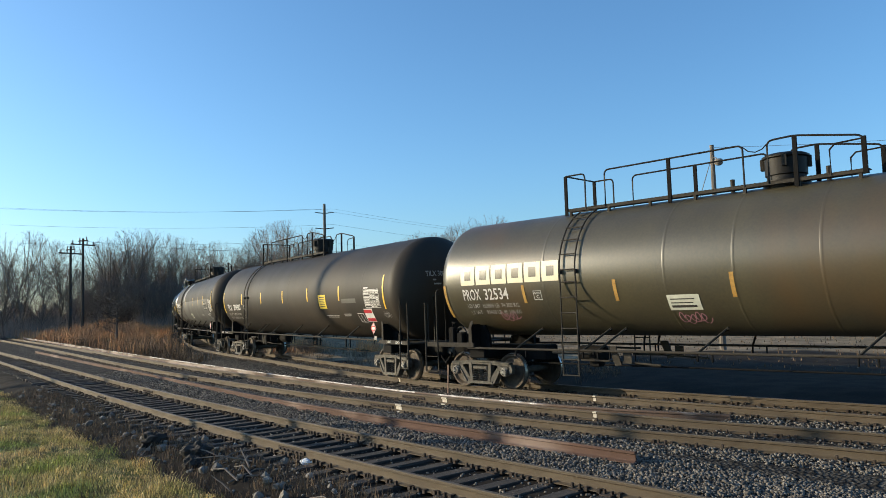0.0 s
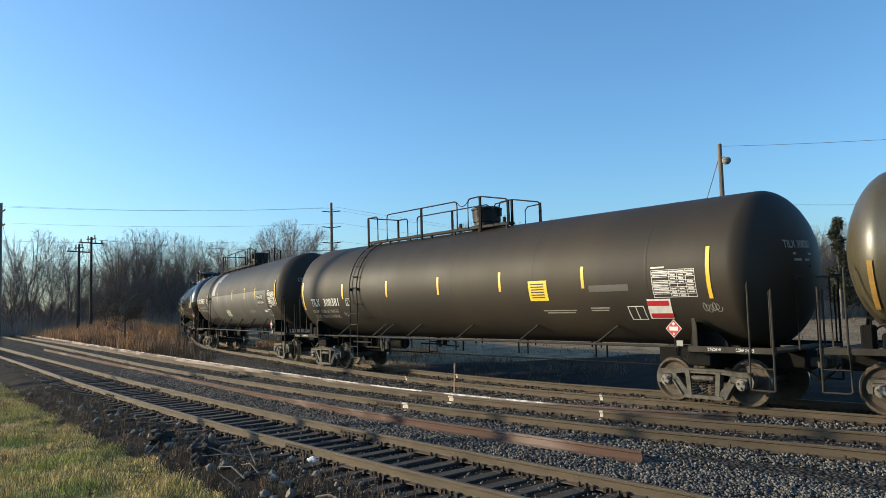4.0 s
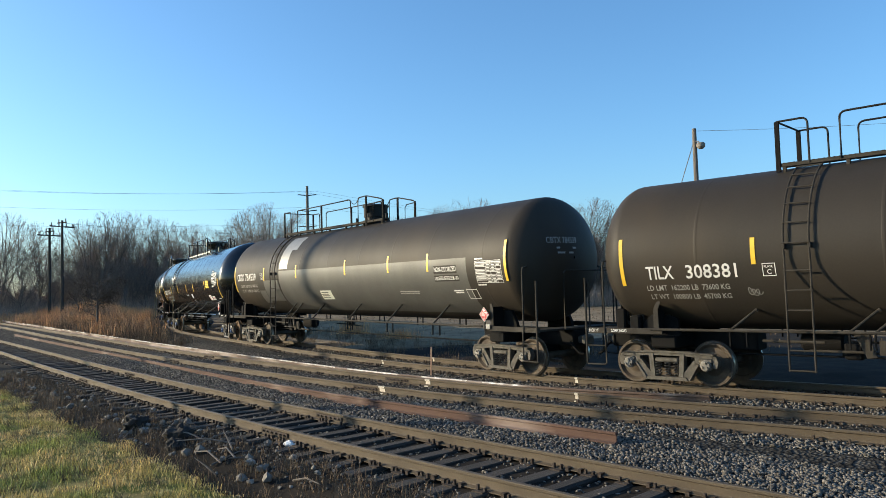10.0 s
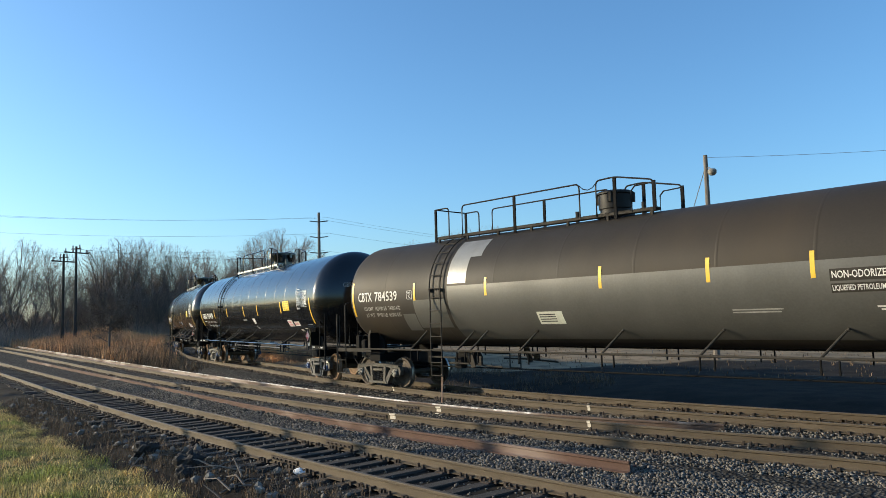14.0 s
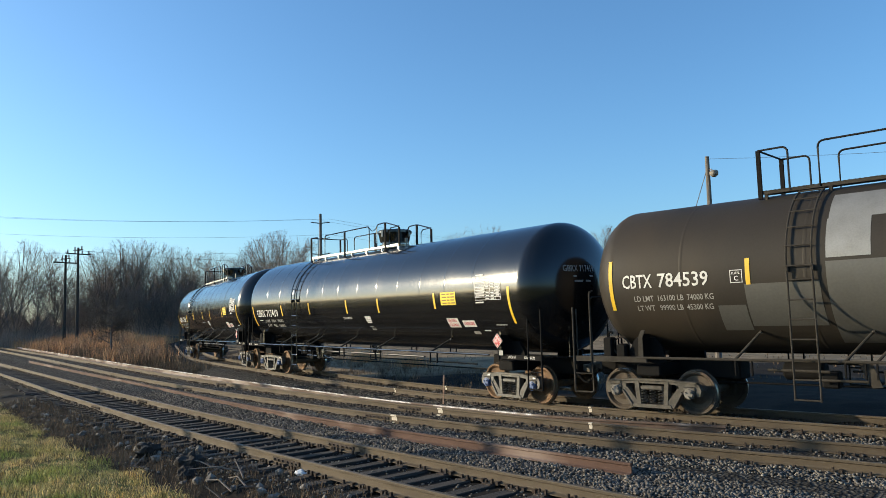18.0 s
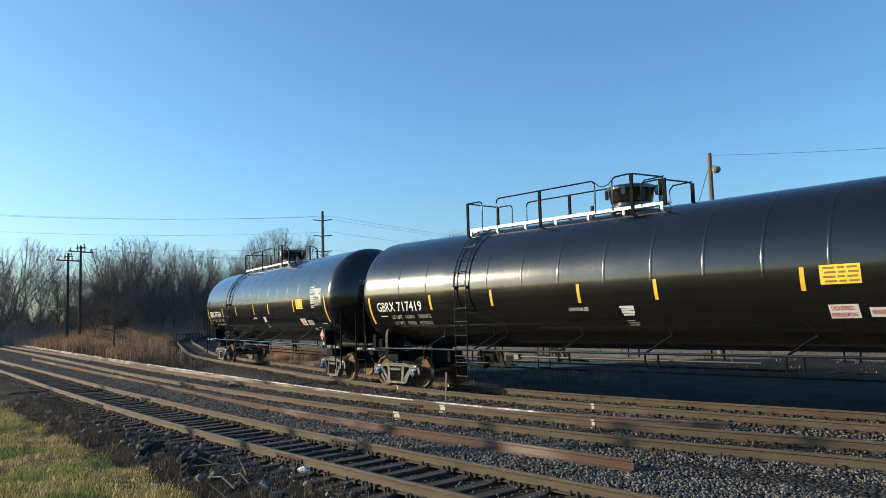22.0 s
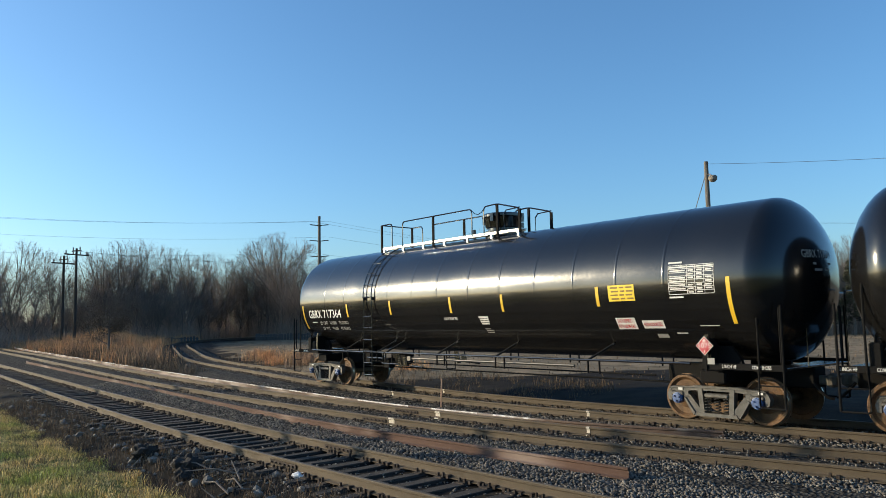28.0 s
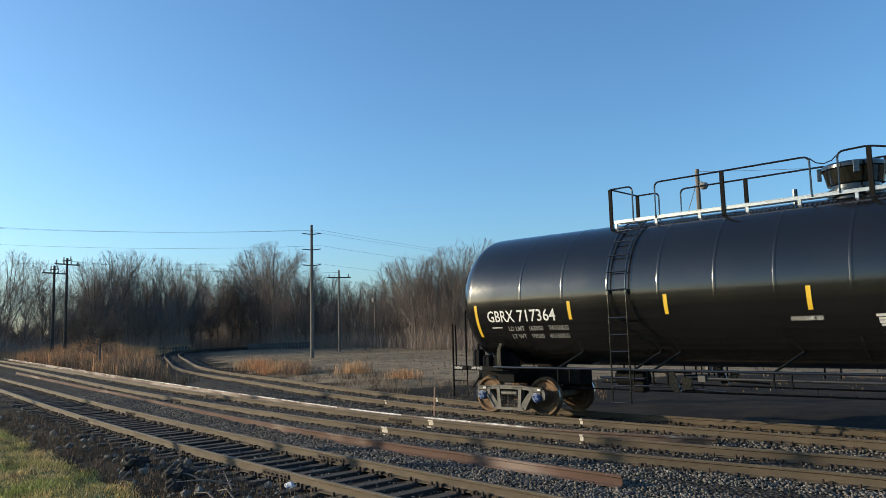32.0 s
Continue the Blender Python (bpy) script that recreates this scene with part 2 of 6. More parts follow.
# ---- mesh building ----
class Shape:
    """Collects faces of one part."""

    def __init__(self):
        self.v, self.f = [], []

    def add(self, verts, faces):
        n = len(self.v)
        self.v += [tuple(p) for p in verts]
        self.f += [tuple(i + n for i in f) for f in faces]
        return self

    def box(self, x0, y0, z0, x1, y1, z1, m=None, bevel=0.0):
        b = min(bevel, (x1 - x0) / 3, (y1 - y0) / 3, (z1 - z0) / 3)
        if b <= 0:
            pts = [Vector((x, y, z)) for x in (x0, x1) for y in (y0, y1) for z in (z0, z1)]
            faces = [(0, 1, 3, 2), (4, 6, 7, 5), (0, 4, 5, 1), (2, 3, 7, 6), (0, 2, 6, 4), (1, 5, 7, 3)]
        else:
            ring = lambda z, k: [(x0 + b * k, y0, z), (x1 - b * k, y0, z), (x1, y0 + b * k, z), (x1, y1 - b * k, z), (x1 - b * k, y1, z), (x0 + b * k, y1, z), (x0, y1 - b * k, z), (x0, y0 + b * k, z)]
            inner = lambda z: [(min(max(x, x0 + b), x1 - b), min(max(y, y0 + b), y1 - b), z) for x, y, z in ring(z, 2)]
            rings = [inner(z0), ring(z0 + b, 1), ring(z1 - b, 1), inner(z1)]
            pts = [Vector(p) for r in rings for p in r]
            faces = [tuple(range(7, -1, -1)), tuple(range(24, 32))]
            for k in range(3):
                faces += [(k * 8 + i, k * 8 + (i + 1) % 8, k * 8 + 8 + (i + 1) % 8, k * 8 + 8 + i) for i in range(8)]
        if m is not None:
            pts = [m @ p for p in pts]
        return self.add(pts, faces)

    def tube(self, pts, r, sides=8, r1=None, cap=True):
        """A round bar along a line of points, tapering to r1."""
        pts = [Vector(p) for p in pts]
        n = len(pts)
        up = Vector((0.02, 0.03, 1)) if abs((pts[-1] - pts[0]).normalized().z) < 0.95 else Vector((1, 0.03, 0.02))
        verts = []
        for i, p in enumerate(pts):
            a = (pts[i] - pts[i - 1]).normalized() if i else Vector((0, 0, 0))
            b = (pts[i + 1] - pts[i]).normalized() if i < n - 1 else Vector((0, 0, 0))
            d = (a + b).normalized()
            s = d.cross(up).normalized()
            t = s.cross(d).normalized()
            rr = r if r1 is None else r + (r1 - r) * i / (n - 1)
            verts += [p + (s * math.cos(k * 2 * math.pi / sides) + t * math.sin(k * 2 * math.pi / sides)) * rr for k in range(sides)]
        faces = [(i * sides + k, i * sides + (k + 1) % sides, (i + 1) * sides + (k + 1) % sides, (i + 1) * sides + k) for i in range(n - 1) for k in range(sides)]
        if cap:
            faces += [tuple(range(sides - 1, -1, -1)), tuple((n - 1) * sides + k for k in range(sides))]
        return self.add(verts, faces)

    def lathe(self, prof, sides=32, m=None, a0=0.0, a1=2 * math.pi):
        """Turns a profile of (along x, radius) round the x axis."""
        full = abs(a1 - a0 - 2 * math.pi) < 1e-6
        k = sides if full else sides + 1
        verts = [Vector((x, r * math.cos(a0 + (a1 - a0) * j / sides), r * math.sin(a0 + (a1 - a0) * j / sides))) for x, r in prof for j in range(k)]
        faces = [(i * k + j, i * k + (j + 1) % k, (i + 1) * k + (j + 1) % k, (i + 1) * k + j) for i in range(len(prof) - 1) for j in range(sides)]
        if m is not None:
            verts = [m @ p for p in verts]
        return self.add(verts, faces)

    def extrude(self, outline, y0, y1, m=None):
        """A plate with an outline in x and z, from y0 to y1."""
        n = len(outline)
        verts = [Vector((x, y, z)) for y in (y0, y1) for x, z in outline]
        faces = [tuple(range(n)), tuple(range(2 * n - 1, n - 1, -1))] + [(i, i + n, (i + 1) % n + n, (i + 1) % n) for i in range(n)]
        if m is not None:
            verts = [m @ p for p in verts]
        return self.add(verts, faces)

    def mesh(self, name, smooth=False):
        me = bpy.data.meshes.new(name)
        me.from_pydata(self.v, [], self.f)
        if smooth:
            me.polygons.foreach_set("use_smooth", [True] * len(me.polygons))
            me.set_sharp_from_angle(angle=radians(35))
        return me


def part(name, shape, material, parent=None, label="", smooth=False):
    """One mesh object, under a thing or a part."""
    me = shape if isinstance(shape, bpy.types.Mesh) else shape.mesh(name, smooth)
    if not me.materials:
        me.materials.append(material)
    ob = new(name, me)
    ob.parent = parent
    if label:
        ob["label"] = label
    return ob


def arrays_mesh(name, verts, faces, material):
    """A mesh from arrays; faces all of one size."""
    me = bpy.data.meshes.new(name)
    n, k = faces.shape
    me.vertices.add(len(verts))
    me.vertices.foreach_set("co", np.ascontiguousarray(verts, dtype=np.float32).ravel())
    me.loops.add(n * k)
    me.loops.foreach_set("vertex_index", np.ascontiguousarray(faces, dtype=np.int32).ravel())
    me.polygons.add(n)
    me.polygons.foreach_set("loop_start", np.arange(0, n * k, k, dtype=np.int32))
    me.update(calc_edges=True)
    me.materials.append(material)
    return me


# ---- the tracks' lines ----
def spline(nodes, step=0.25):
    """A smooth line through plan points, as evenly stepped points."""
    p = np.array(nodes, float)
    n = len(p)
    t = np.concatenate([[0], np.cumsum(np.hypot(*np.diff(p, axis=0).T))])
    h = np.diff(t)
    a, b = np.zeros((n, n)), np.zeros((n, 2))
    a[0, 0] = a[-1, -1] = 1
    for i in range(1, n - 1):
        a[i, i - 1], a[i, i], a[i, i + 1] = h[i - 1], 2 * (h[i - 1] + h[i]), h[i]
        b[i] = 6 * ((p[i + 1] - p[i]) / h[i] - (p[i] - p[i - 1]) / h[i - 1])
    m = np.linalg.solve(a, b)
    s = np.arange(0, t[-1], step)
    k = np.clip(np.searchsorted(t, s, side="right") - 1, 0, n - 2)
    u, w, hh = (t[k + 1] - s)[:, None], (s - t[k])[:, None], h[k][:, None]
    return (m[k] * u**3 + m[k + 1] * w**3) / (6 * hh) + (p[k] / hh - m[k] * hh / 6) * u + (p[k + 1] / hh - m[k + 1] * hh / 6) * w


class Line:
    """A track's centre line, with the way along it (rising towards +x, 0 at x = 0)."""

    def __init__(self, nodes):
        q = spline(nodes)
        a = np.concatenate([[0], np.cumsum(np.hypot(*np.diff(q, axis=0).T))])
        a = a[np.argmin(abs(q[:, 0]))] - a
        self.a, self.p = a[::-1], q[::-1]

    def at(self, a):
        return np.array([np.interp(a, self.a, self.p[:, 0]), np.interp(a, self.a, self.p[:, 1])])

    def way(self, a):
        v = self.at(a + 0.3) - self.at(a - 0.3)
        return v / np.linalg.norm(v)

    def off(self, a, lat, z):
        """The point at a, lat metres towards the camera's side."""
        w, p = self.way(a), self.at(a)
        return Vector((p[0] + w[1] * lat, p[1] - w[0] * lat, z))


LINE_T = Line([(60, 21.8), (30, 18.6), (10, 16.6), (0, 15.9), (-6, 15.25), (-12, 14.78), (-16, 14.74), (-20, 14.96), (-25, 15.36), (-31, 16.36), (-37, 17.52), (-43, 18.85), (-52, 21.35), (-62, 24.85), (-78, 30.5), (-93, 36.55), (-103, 42.3), (-109.5, 49.5), (-114, 60), (-117, 75), (-119, 95)])
LINE_M = Line([(60, 23.0), (30, 17.6), (10, 14.2), (0, 12.75), (-5, 12.3), (-7.8, 11.75), (-10, 11.5), (-14, 11.2), (-18, 11.1), (-24, 11.2), (-29, 11.4), (-36, 11.85), (-42, 12.35), (-59, 13.85), (-90, 16.2), (-150, 20.8), (-260, 29)])
LINE_N = Line([(60, 12.5), (30, 9.6), (10, 8.1), (0, 7.5), (-6.8, 7.28), (-10, 7.2), (-15, 7.18), (-20, 7.3), (-25, 7.5), (-30, 7.75), (-35, 8.05), (-42, 8.45), (-52, 9.0), (-90, 11.3), (-150, 15), (-260, 22)])
Z_N = -0.10


def rail_lift(x):
    """How the train's track rises and dips along the way."""
    return 0.10 * np.exp(-((np.asarray(x) + 30) / 9.0) ** 2) + 0.055 / (1 + np.exp(-(np.asarray(x) + 11) / 2.5)) + 0.015


# ---- ground ----
def smooth(a, b, x):
    t = np.clip((x - a) / (b - a), 0, 1)
    return t * t * (3 - 2 * t)


def line_gap(line, x, y):
    """The distance across from a track's line, for arrays of plan points."""
    order = np.argsort(line.p[:, 0])
    ly = np.interp(x, line.p[order, 0], line.p[order, 1])
    return y - ly


def hash_noise(x, y, k):
    return np.sin(x * 1.7 * k + 1.3 * np.sin(y * 1.1 * k)) * np.cos(y * 1.9 * k + 1.7 * np.sin(x * 0.9 * k))


def ground_z(x, y):
    """The height of the ground."""
    gt, gm, gn = line_gap(LINE_T, x, y), line_gap(LINE_M, x, y), line_gap(LINE_N, x, y)
    z = np.full(np.shape(x), -0.55)
    z = np.maximum(z, -0.20 + rail_lift(x) - 0.42 * smooth(1.5, 3.2, abs(gt)))
    z = np.maximum(z, -0.19 - 0.42 * smooth(1.6, 3.4, abs(gm)))
    z = np.maximum(z, -0.325 - (0.012 + 0.03 * hash_noise(x, y, 1.9)) * smooth(-0.8, -1.1, gn) - 0.36 * smooth(1.6, 3.0, abs(gn)) + 0.018 * hash_noise(x, y, 1.1))
    between = (gn > 0) & (gm < 0)
    z = np.where(between, np.maximum(z, -0.345 + 0.09 * smooth(0.9, 1.5, gn)), z)
    bank = smooth(-2.2, -3.8, gn)
    z = z + bank * (0.16 + 0.05 * hash_noise(x, y, 0.6)) + smooth(-3.6, -8, gn) * 0.3
    far = smooth(2.5, 7.0, gt)
    z = z + far * 0.22 + 0.04 * far * hash_noise(x, y, 0.5)
    z = z + 1.5 * smooth(45, 85, -x) * (1 - smooth(92, 108, -x)) * smooth(1.5, 12.0, gm) * smooth(-3, -9, gt)
    z = z + 0.015 * hash_noise(x, y, 3.1)
    return z


def ground():
    """One sheet from the lawn bank over the ballast to the horizon."""
    def steps(a, b, fine, out):
        mid = np.arange(a, b, fine)
        lo, hi, d = [], [], fine
        while d < out:
            d *= 1.22
            lo.append(d), hi.append(d)
        return np.concatenate([a - np.cumsum(lo)[::-1], mid, b + np.cumsum(hi)])
    xs, ys = steps(-75, 4, 0.3, 700), steps(0, 34, 0.25, 700)
    x, y = np.meshgrid(xs, ys, indexing="ij")
    z = ground_z(x, y)
    nx, ny = x.shape
    idx = np.arange(nx * ny).reshape(nx, ny)
    faces = np.stack([idx[:-1, :-1], idx[1:, :-1], idx[1:, 1:], idx[:-1, 1:]], -1).reshape(-1, 4)
    me = arrays_mesh("ground", np.stack([x, y, z], -1).reshape(-1, 3), faces, ground_material())
    me.polygons.foreach_set("use_smooth", [True] * len(me.polygons))
    gt, gm, gn = line_gap(LINE_T, x, y), line_gap(LINE_M, x, y), line_gap(LINE_N, x, y)
    # gravel stops short beyond the train's track, leaving dark dirt to deepen its shadow
    ballast = np.maximum.reduce([1 - smooth(np.where((gt > 0) & (x > -40), 0.9, 1.7), np.where((gt > 0) & (x > -40), 1.7, 3.0), abs(gt)), 1 - smooth(1.8, 3.4, abs(gm)), ((gn > 0.85) & (gm < 0)) * 1.0])
    ballast = np.maximum(ballast, smooth(2.0, 3.0, gt) * (1 - smooth(6, 14, gt)) * 0.45 * smooth(55, 75, -x))
    lawn = smooth(-2.42, -2.75, gn + 0.14 * hash_noise(x, y, 0.9))
    # for near x the pale field starts farther off: dark dirt darkens the train's shadow
    near = smooth(-27, -17, x)
    field = smooth(2.8 + 15 * near, 5.0 + 19 * near, gt + 1.0 * hash_noise(x, y, 0.35))
    rgba = np.stack([ballast, lawn, field, np.ones_like(x)], -1).reshape(-1, 4).astype(np.float32)
    layer = me.color_attributes.new("zone", "FLOAT_COLOR", "POINT")
    layer.data.foreach_set("color", rgba.ravel())
    tagged(new("ground", me), "dirt and ballast ground with a lawn bank and a dry field", "ground", kind="structure")


def ground_material():
    """Dirt, kept dark to deepen the train's shadow, with gravel, lawn and field in their own areas."""
    m = bpy.data.materials.new("ground_surface")
    m.use_nodes = True
    N, L = m.node_tree.nodes, m.node_tree.links
    bs = N["Principled BSDF"]
    bs.inputs["Roughness"].default_value = 1.0
    bs.inputs["Specular IOR Level"].default_value = 0.08
    tc = N.new("ShaderNodeTexCoord")

    def noise_at(scale, detail=5):
        n = N.new("ShaderNodeTexNoise")
        n.inputs["Scale"].default_value, n.inputs["Detail"].default_value = scale, detail
        L.new(tc.outputs["Object"], n.inputs["Vector"])
        return n.outputs[0]

    def blend(f, a, b, lo=0.4, hi=0.6):
        r = N.new("ShaderNodeMapRange")
        r.inputs["From Min"].default_value, r.inputs["From Max"].default_value = lo, hi
        L.new(f, r.inputs[0])
        x = N.new("ShaderNodeMix")
        x.data_type = "RGBA"
        L.new(r.outputs[0], x.inputs["Factor"])
        for k, v in (("A", a), ("B", b)):
            if isinstance(v, tuple):
                x.inputs[k].default_value = (*v, 1)
            else:
                L.new(v, x.inputs[k])
        return x.outputs["Result"]

    vor = N.new("ShaderNodeTexVoronoi")
    vor.inputs["Scale"].default_value = 16
    L.new(tc.outputs["Object"], vor.inputs["Vector"])
    sep = N.new("ShaderNodeSeparateColor")
    L.new(vor.outputs["Color"], sep.inputs[0])
    gravel = blend(sep.outputs[0], (0.03, 0.028, 0.025), (0.105, 0.098, 0.087), 0.0, 1.0)
    gravel = blend(vor.outputs["Distance"], gravel, (0.02, 0.019, 0.018), 0.35, 0.75)
    dirt = blend(noise_at(1.3), (0.031, 0.025, 0.019), (0.018, 0.0155, 0.013))
    dirt = blend(noise_at(22), dirt, (0.055, 0.046, 0.036), 0.58, 0.8)
    lawn = blend(noise_at(2.2), (0.12, 0.13, 0.028), (0.26, 0.20, 0.075))
    field = blend(noise_at(0.16), (0.30, 0.225, 0.14), (0.21, 0.16, 0.098))
    field = blend(noise_at(1.1, 8), field, (0.10, 0.078, 0.05), 0.45, 0.75)
    field = blend(noise_at(9.0), field, (0.19, 0.165, 0.125), 0.55, 0.75)
    at = N.new("ShaderNodeAttribute")
    at.attribute_name = "zone"
    zs = N.new("ShaderNodeSeparateColor")
    L.new(at.outputs["Color"], zs.inputs[0])
    col = blend(zs.outputs[2], dirt, field, 0.3, 0.7)
    col = blend(zs.outputs[1], col, lawn, 0.3, 0.7)
    col = blend(zs.outputs[0], col, gravel, 0.3, 0.7)
    L.new(col, bs.inputs["Base Color"])
    bp = N.new("ShaderNodeBump")
    bp.inputs["Distance"].default_value = 0.04
    st = N.new("ShaderNodeMapRange")
    st.inputs["To Min"].default_value, st.inputs["To Max"].default_value = 0.12, 0.8
    L.new(zs.outputs[0], st.inputs[0])
    L.new(st.outputs[0], bp.inputs["Strength"])
    L.new(vor.outputs["Distance"], bp.inputs["Height"])
    L.new(bp.outputs[0], bs.inputs["Normal"])
    return m


ground()

# ---- tracks ----
RAIL_OUT = [(-0.075, -0.18), (0.075, -0.18), (0.075, -0.168), (0.02, -0.15), (0.009, -0.135), (0.009, -0.052), (0.036, -0.038), (0.037, -0.008), (0.028, 0.0), (-0.028, 0.0), (-0.037, -0.008), (-0.036, -0.038), (-0.009, -0.052), (-0.009, -0.135), (-0.02, -0.15), (-0.075, -0.168)]


def rail_mesh(points, z0, tilt=0.0, lift=None):
    """A rail along plan points (Vectors), its head worn brighter than its sides."""
    n, k = len(points), len(RAIL_OUT)
    verts, faces, heads = [], [], []
    for i, p in enumerate(points):
        d = (points[min(i + 1, n - 1)] - points[max(i - 1, 0)]).normalized()
        s = Vector((d.y, -d.x, 0))
        for u, w in RAIL_OUT:
            verts.append(p + s * (u * math.cos(tilt) - w * math.sin(tilt)) + Vector((0, 0, z0 + (float(lift(p.x)) if lift else 0.0) + u * math.sin(tilt) + w * math.cos(tilt))))
    for i in range(n - 1):
        for j in range(k):
            faces.append((i * k + j, i * k + (j + 1) % k, (i + 1) * k + (j + 1) % k, (i + 1) * k + j))
            heads.append(1 if j in (7, 8, 9) else 0)
    faces += [tuple(range(k)), tuple((n - 1) * k + j for j in range(k - 1, -1, -1))]
    heads += [0, 0]
    me = bpy.data.meshes.new("rail")
    me.from_pydata(verts, [], faces)
    me.polygons.foreach_set("material_index", heads)
    return me


def sample(line, a0, a1, lat, step=1.0):
    a = a0
    out = []
    while a > a1:
        out.append(line.off(a, lat, 0))
        a -= step if a > -70 else 4 * step
    return out


def track(name, line, z, a0, a1, label, tie_top, near_ties, mark_ends, lift=None):
    """Two rails on timber ties, with tie plates and spikes."""
    thing = tagged(new(name), label, "railway track", kind="structure")
    for lat in (0.755, -0.755):
        me = rail_mesh(sample(line, a0, a1, lat), z, 0.0, lift)
        me.materials.append(M_RAIL), me.materials.append(M_RAILTOP)
        part("rail", me, M_RAIL, thing)
        bars = Shape()
        for a in mark_ends:
            p, w = line.off(a + 0.4 * lat, lat, z), line.way(a)
            m = Matrix.Translation(p) @ Matrix.Rotation(math.atan2(w[1], w[0]), 4, "Z")
            for s in (-1, 1):
                b = Shape().box(-0.45, s * 0.022 - 0.012, -0.13, 0.45, s * 0.022 + 0.012, -0.055, m, 0.006)
                for k in (-0.36, -0.22, -0.08, 0.08, 0.22, 0.36):
                    b.tube([m @ Vector((k, s * 0.03, -0.092)), m @ Vector((k, s * 0.062, -0.092))], 0.017, 6)
                bars.add(b.v, b.f)
        if bars.v:
            part("joint_bar", bars, M_PLATE, thing)
    rng = random.Random(len(name))
    base = Shape().box(-0.115, -1.3, -0.18, 0.115, 1.3, 0, None, 0.012).mesh("tie")
    rough_base = Shape().box(-0.105, -1.27, -0.16, 0.12, 1.33, 0.004, None, 0.03).mesh("tie")
    a, plates, far = -0.4, Shape(), Shape()
    while a > a1:
        p, w = line.off(a, 0, 0), line.way(a)
        turn = math.atan2(w[1], w[0]) + rng.gauss(0, 0.012)
        m = Matrix.Translation((p.x, p.y, z + tie_top + (float(lift(p.x)) if lift else 0.0) + rng.gauss(0, 0.006))) @ Matrix.Rotation(turn, 4, "Z") @ Matrix.Rotation(rng.gauss(0, 0.006), 4, "X")
        if a > near_ties:
            ob = part("tie", base if rng.random() < 0.6 else rough_base, M_TIE, thing)
            ob.matrix_basis = m @ Matrix.Translation((0, rng.gauss(0, 0.05), 0))
            for lat in (0.755, -0.755):
                plates.box(-0.09, -lat - 0.17, 0, 0.09, -lat + 0.17, 0.016, m)
                for sx in (-0.16, 0.16):
                    if rng.random() < 0.7:
                        plates.box(sx - 0.025, -lat - 0.10, 0.0, sx + 0.025, -lat + 0.09, 0.055, m)
                for sx, sy in ((-0.06, 0.09), (0.06, 0.09), (-0.06, -0.09), (0.06, -0.09)):
                    if rng.random() < 0.8:
                        q = m @ Vector((sx, -lat + sy, 0.016))
                        plates.box(q.x - 0.014, q.y - 0.018, q.z, q.x + 0.014, q.y + 0.018, q.z + 0.035 + rng.random() * 0.035)
        else:
            far.box(-0.115, -1.3, -0.1, 0.115, 1.3, 0, m)
        a -= 0.52 if a > near_ties else 0.62
    part("tie_plates_and_spikes", plates, M_PLATE, thing)
    tagged(part("far_ties", far, M_TIE, thing), kind="stuff")
    return thing


track("main_track", LINE_M, 0.0, 24, -250, "rusty rails on dark timber ties in grey ballast", -0.195, -52, (-15.2, -27, 2))
track("train_track", LINE_T, 0.0, 40, -158, "curving rusty rails under a passing tank train", -0.195, -46, (-23.6, -36), rail_lift)
track("side_track", LINE_N, Z_N, 24, -250, "disused rusty rails on exposed dark timber ties", -0.19, -52, (-12, -24))


def loose_rail(points, z, tilt, material, label):
    me = rail_mesh([Vector((x, y, 0)) for x, y in points], z, tilt)
    me.materials.append(material), me.materials.append(material)
    return tagged(new("loose_rail", me), label, "rail", group="loose rails beside the tracks")


# ---- tank cars ----
CAR_TC = dict(PROX=15.4, TILX=15.34, CBTX=15.88, GBRA=14.87, GBRB=14.87)
WHEEL_R, WHEELBASE = 0.46, 1.72
HEAD, NOSE, TAIL = 0.55, 0.40, 0.20


def dish(q):
    """How far a tank head bulges at a share q of its radius."""
    return 0.85 * math.sqrt(max(0.0, 1 - q * q)) + 0.15 * (1 - q * q)


def text_mesh(text, size, align="LEFT", spacing=1.0, squeeze=1.0, bold=0.012):
    """Flat lettering as points (across, up) and faces, cut into low strips so that it can be bent."""
    cu = bpy.data.curves.new("lettering", "FONT")
    cu.body, cu.size, cu.align_x, cu.align_y, cu.space_character = text, size, align, "CENTER", spacing
    cu.resolution_u, cu.offset = 2, size * bold
    ob = bpy.data.objects.new("lettering", cu)
    scene.collection.objects.link(ob)
    me = bpy.data.meshes.new_from_object(ob)
    bpy.data.objects.remove(ob)
    bm = bmesh.new()
    bm.from_mesh(me)
    bpy.data.meshes.remove(me)
    if size > 0.12:
        n = int(size / 0.05)
        for k in range(-n, n + 1):
            bmesh.ops.bisect_plane(bm, geom=bm.verts[:] + bm.edges[:] + bm.faces[:], plane_co=(0, k * 0.05, 0), plane_no=(0, 1, 0))
    bm.verts.index_update()
    out = [(v.co.x * squeeze, v.co.y) for v in bm.verts], [tuple(v.index for v in f.verts) for f in bm.faces]
    bm.free()
    return out


def text_width(text, size):
    pts = text_mesh(text, min(size, 0.12))[0]
    return (max(p[0] for p in pts) if pts else 0.0) * size / min(size, 0.12)


def spread_letters(text, size, spacing=1.0):
    """Where each character of a line starts."""
    return [(c, (text_width(text[:i] + "|", size) - text_width("|", size)) * spacing) for i, c in enumerate(text) if c != " "]


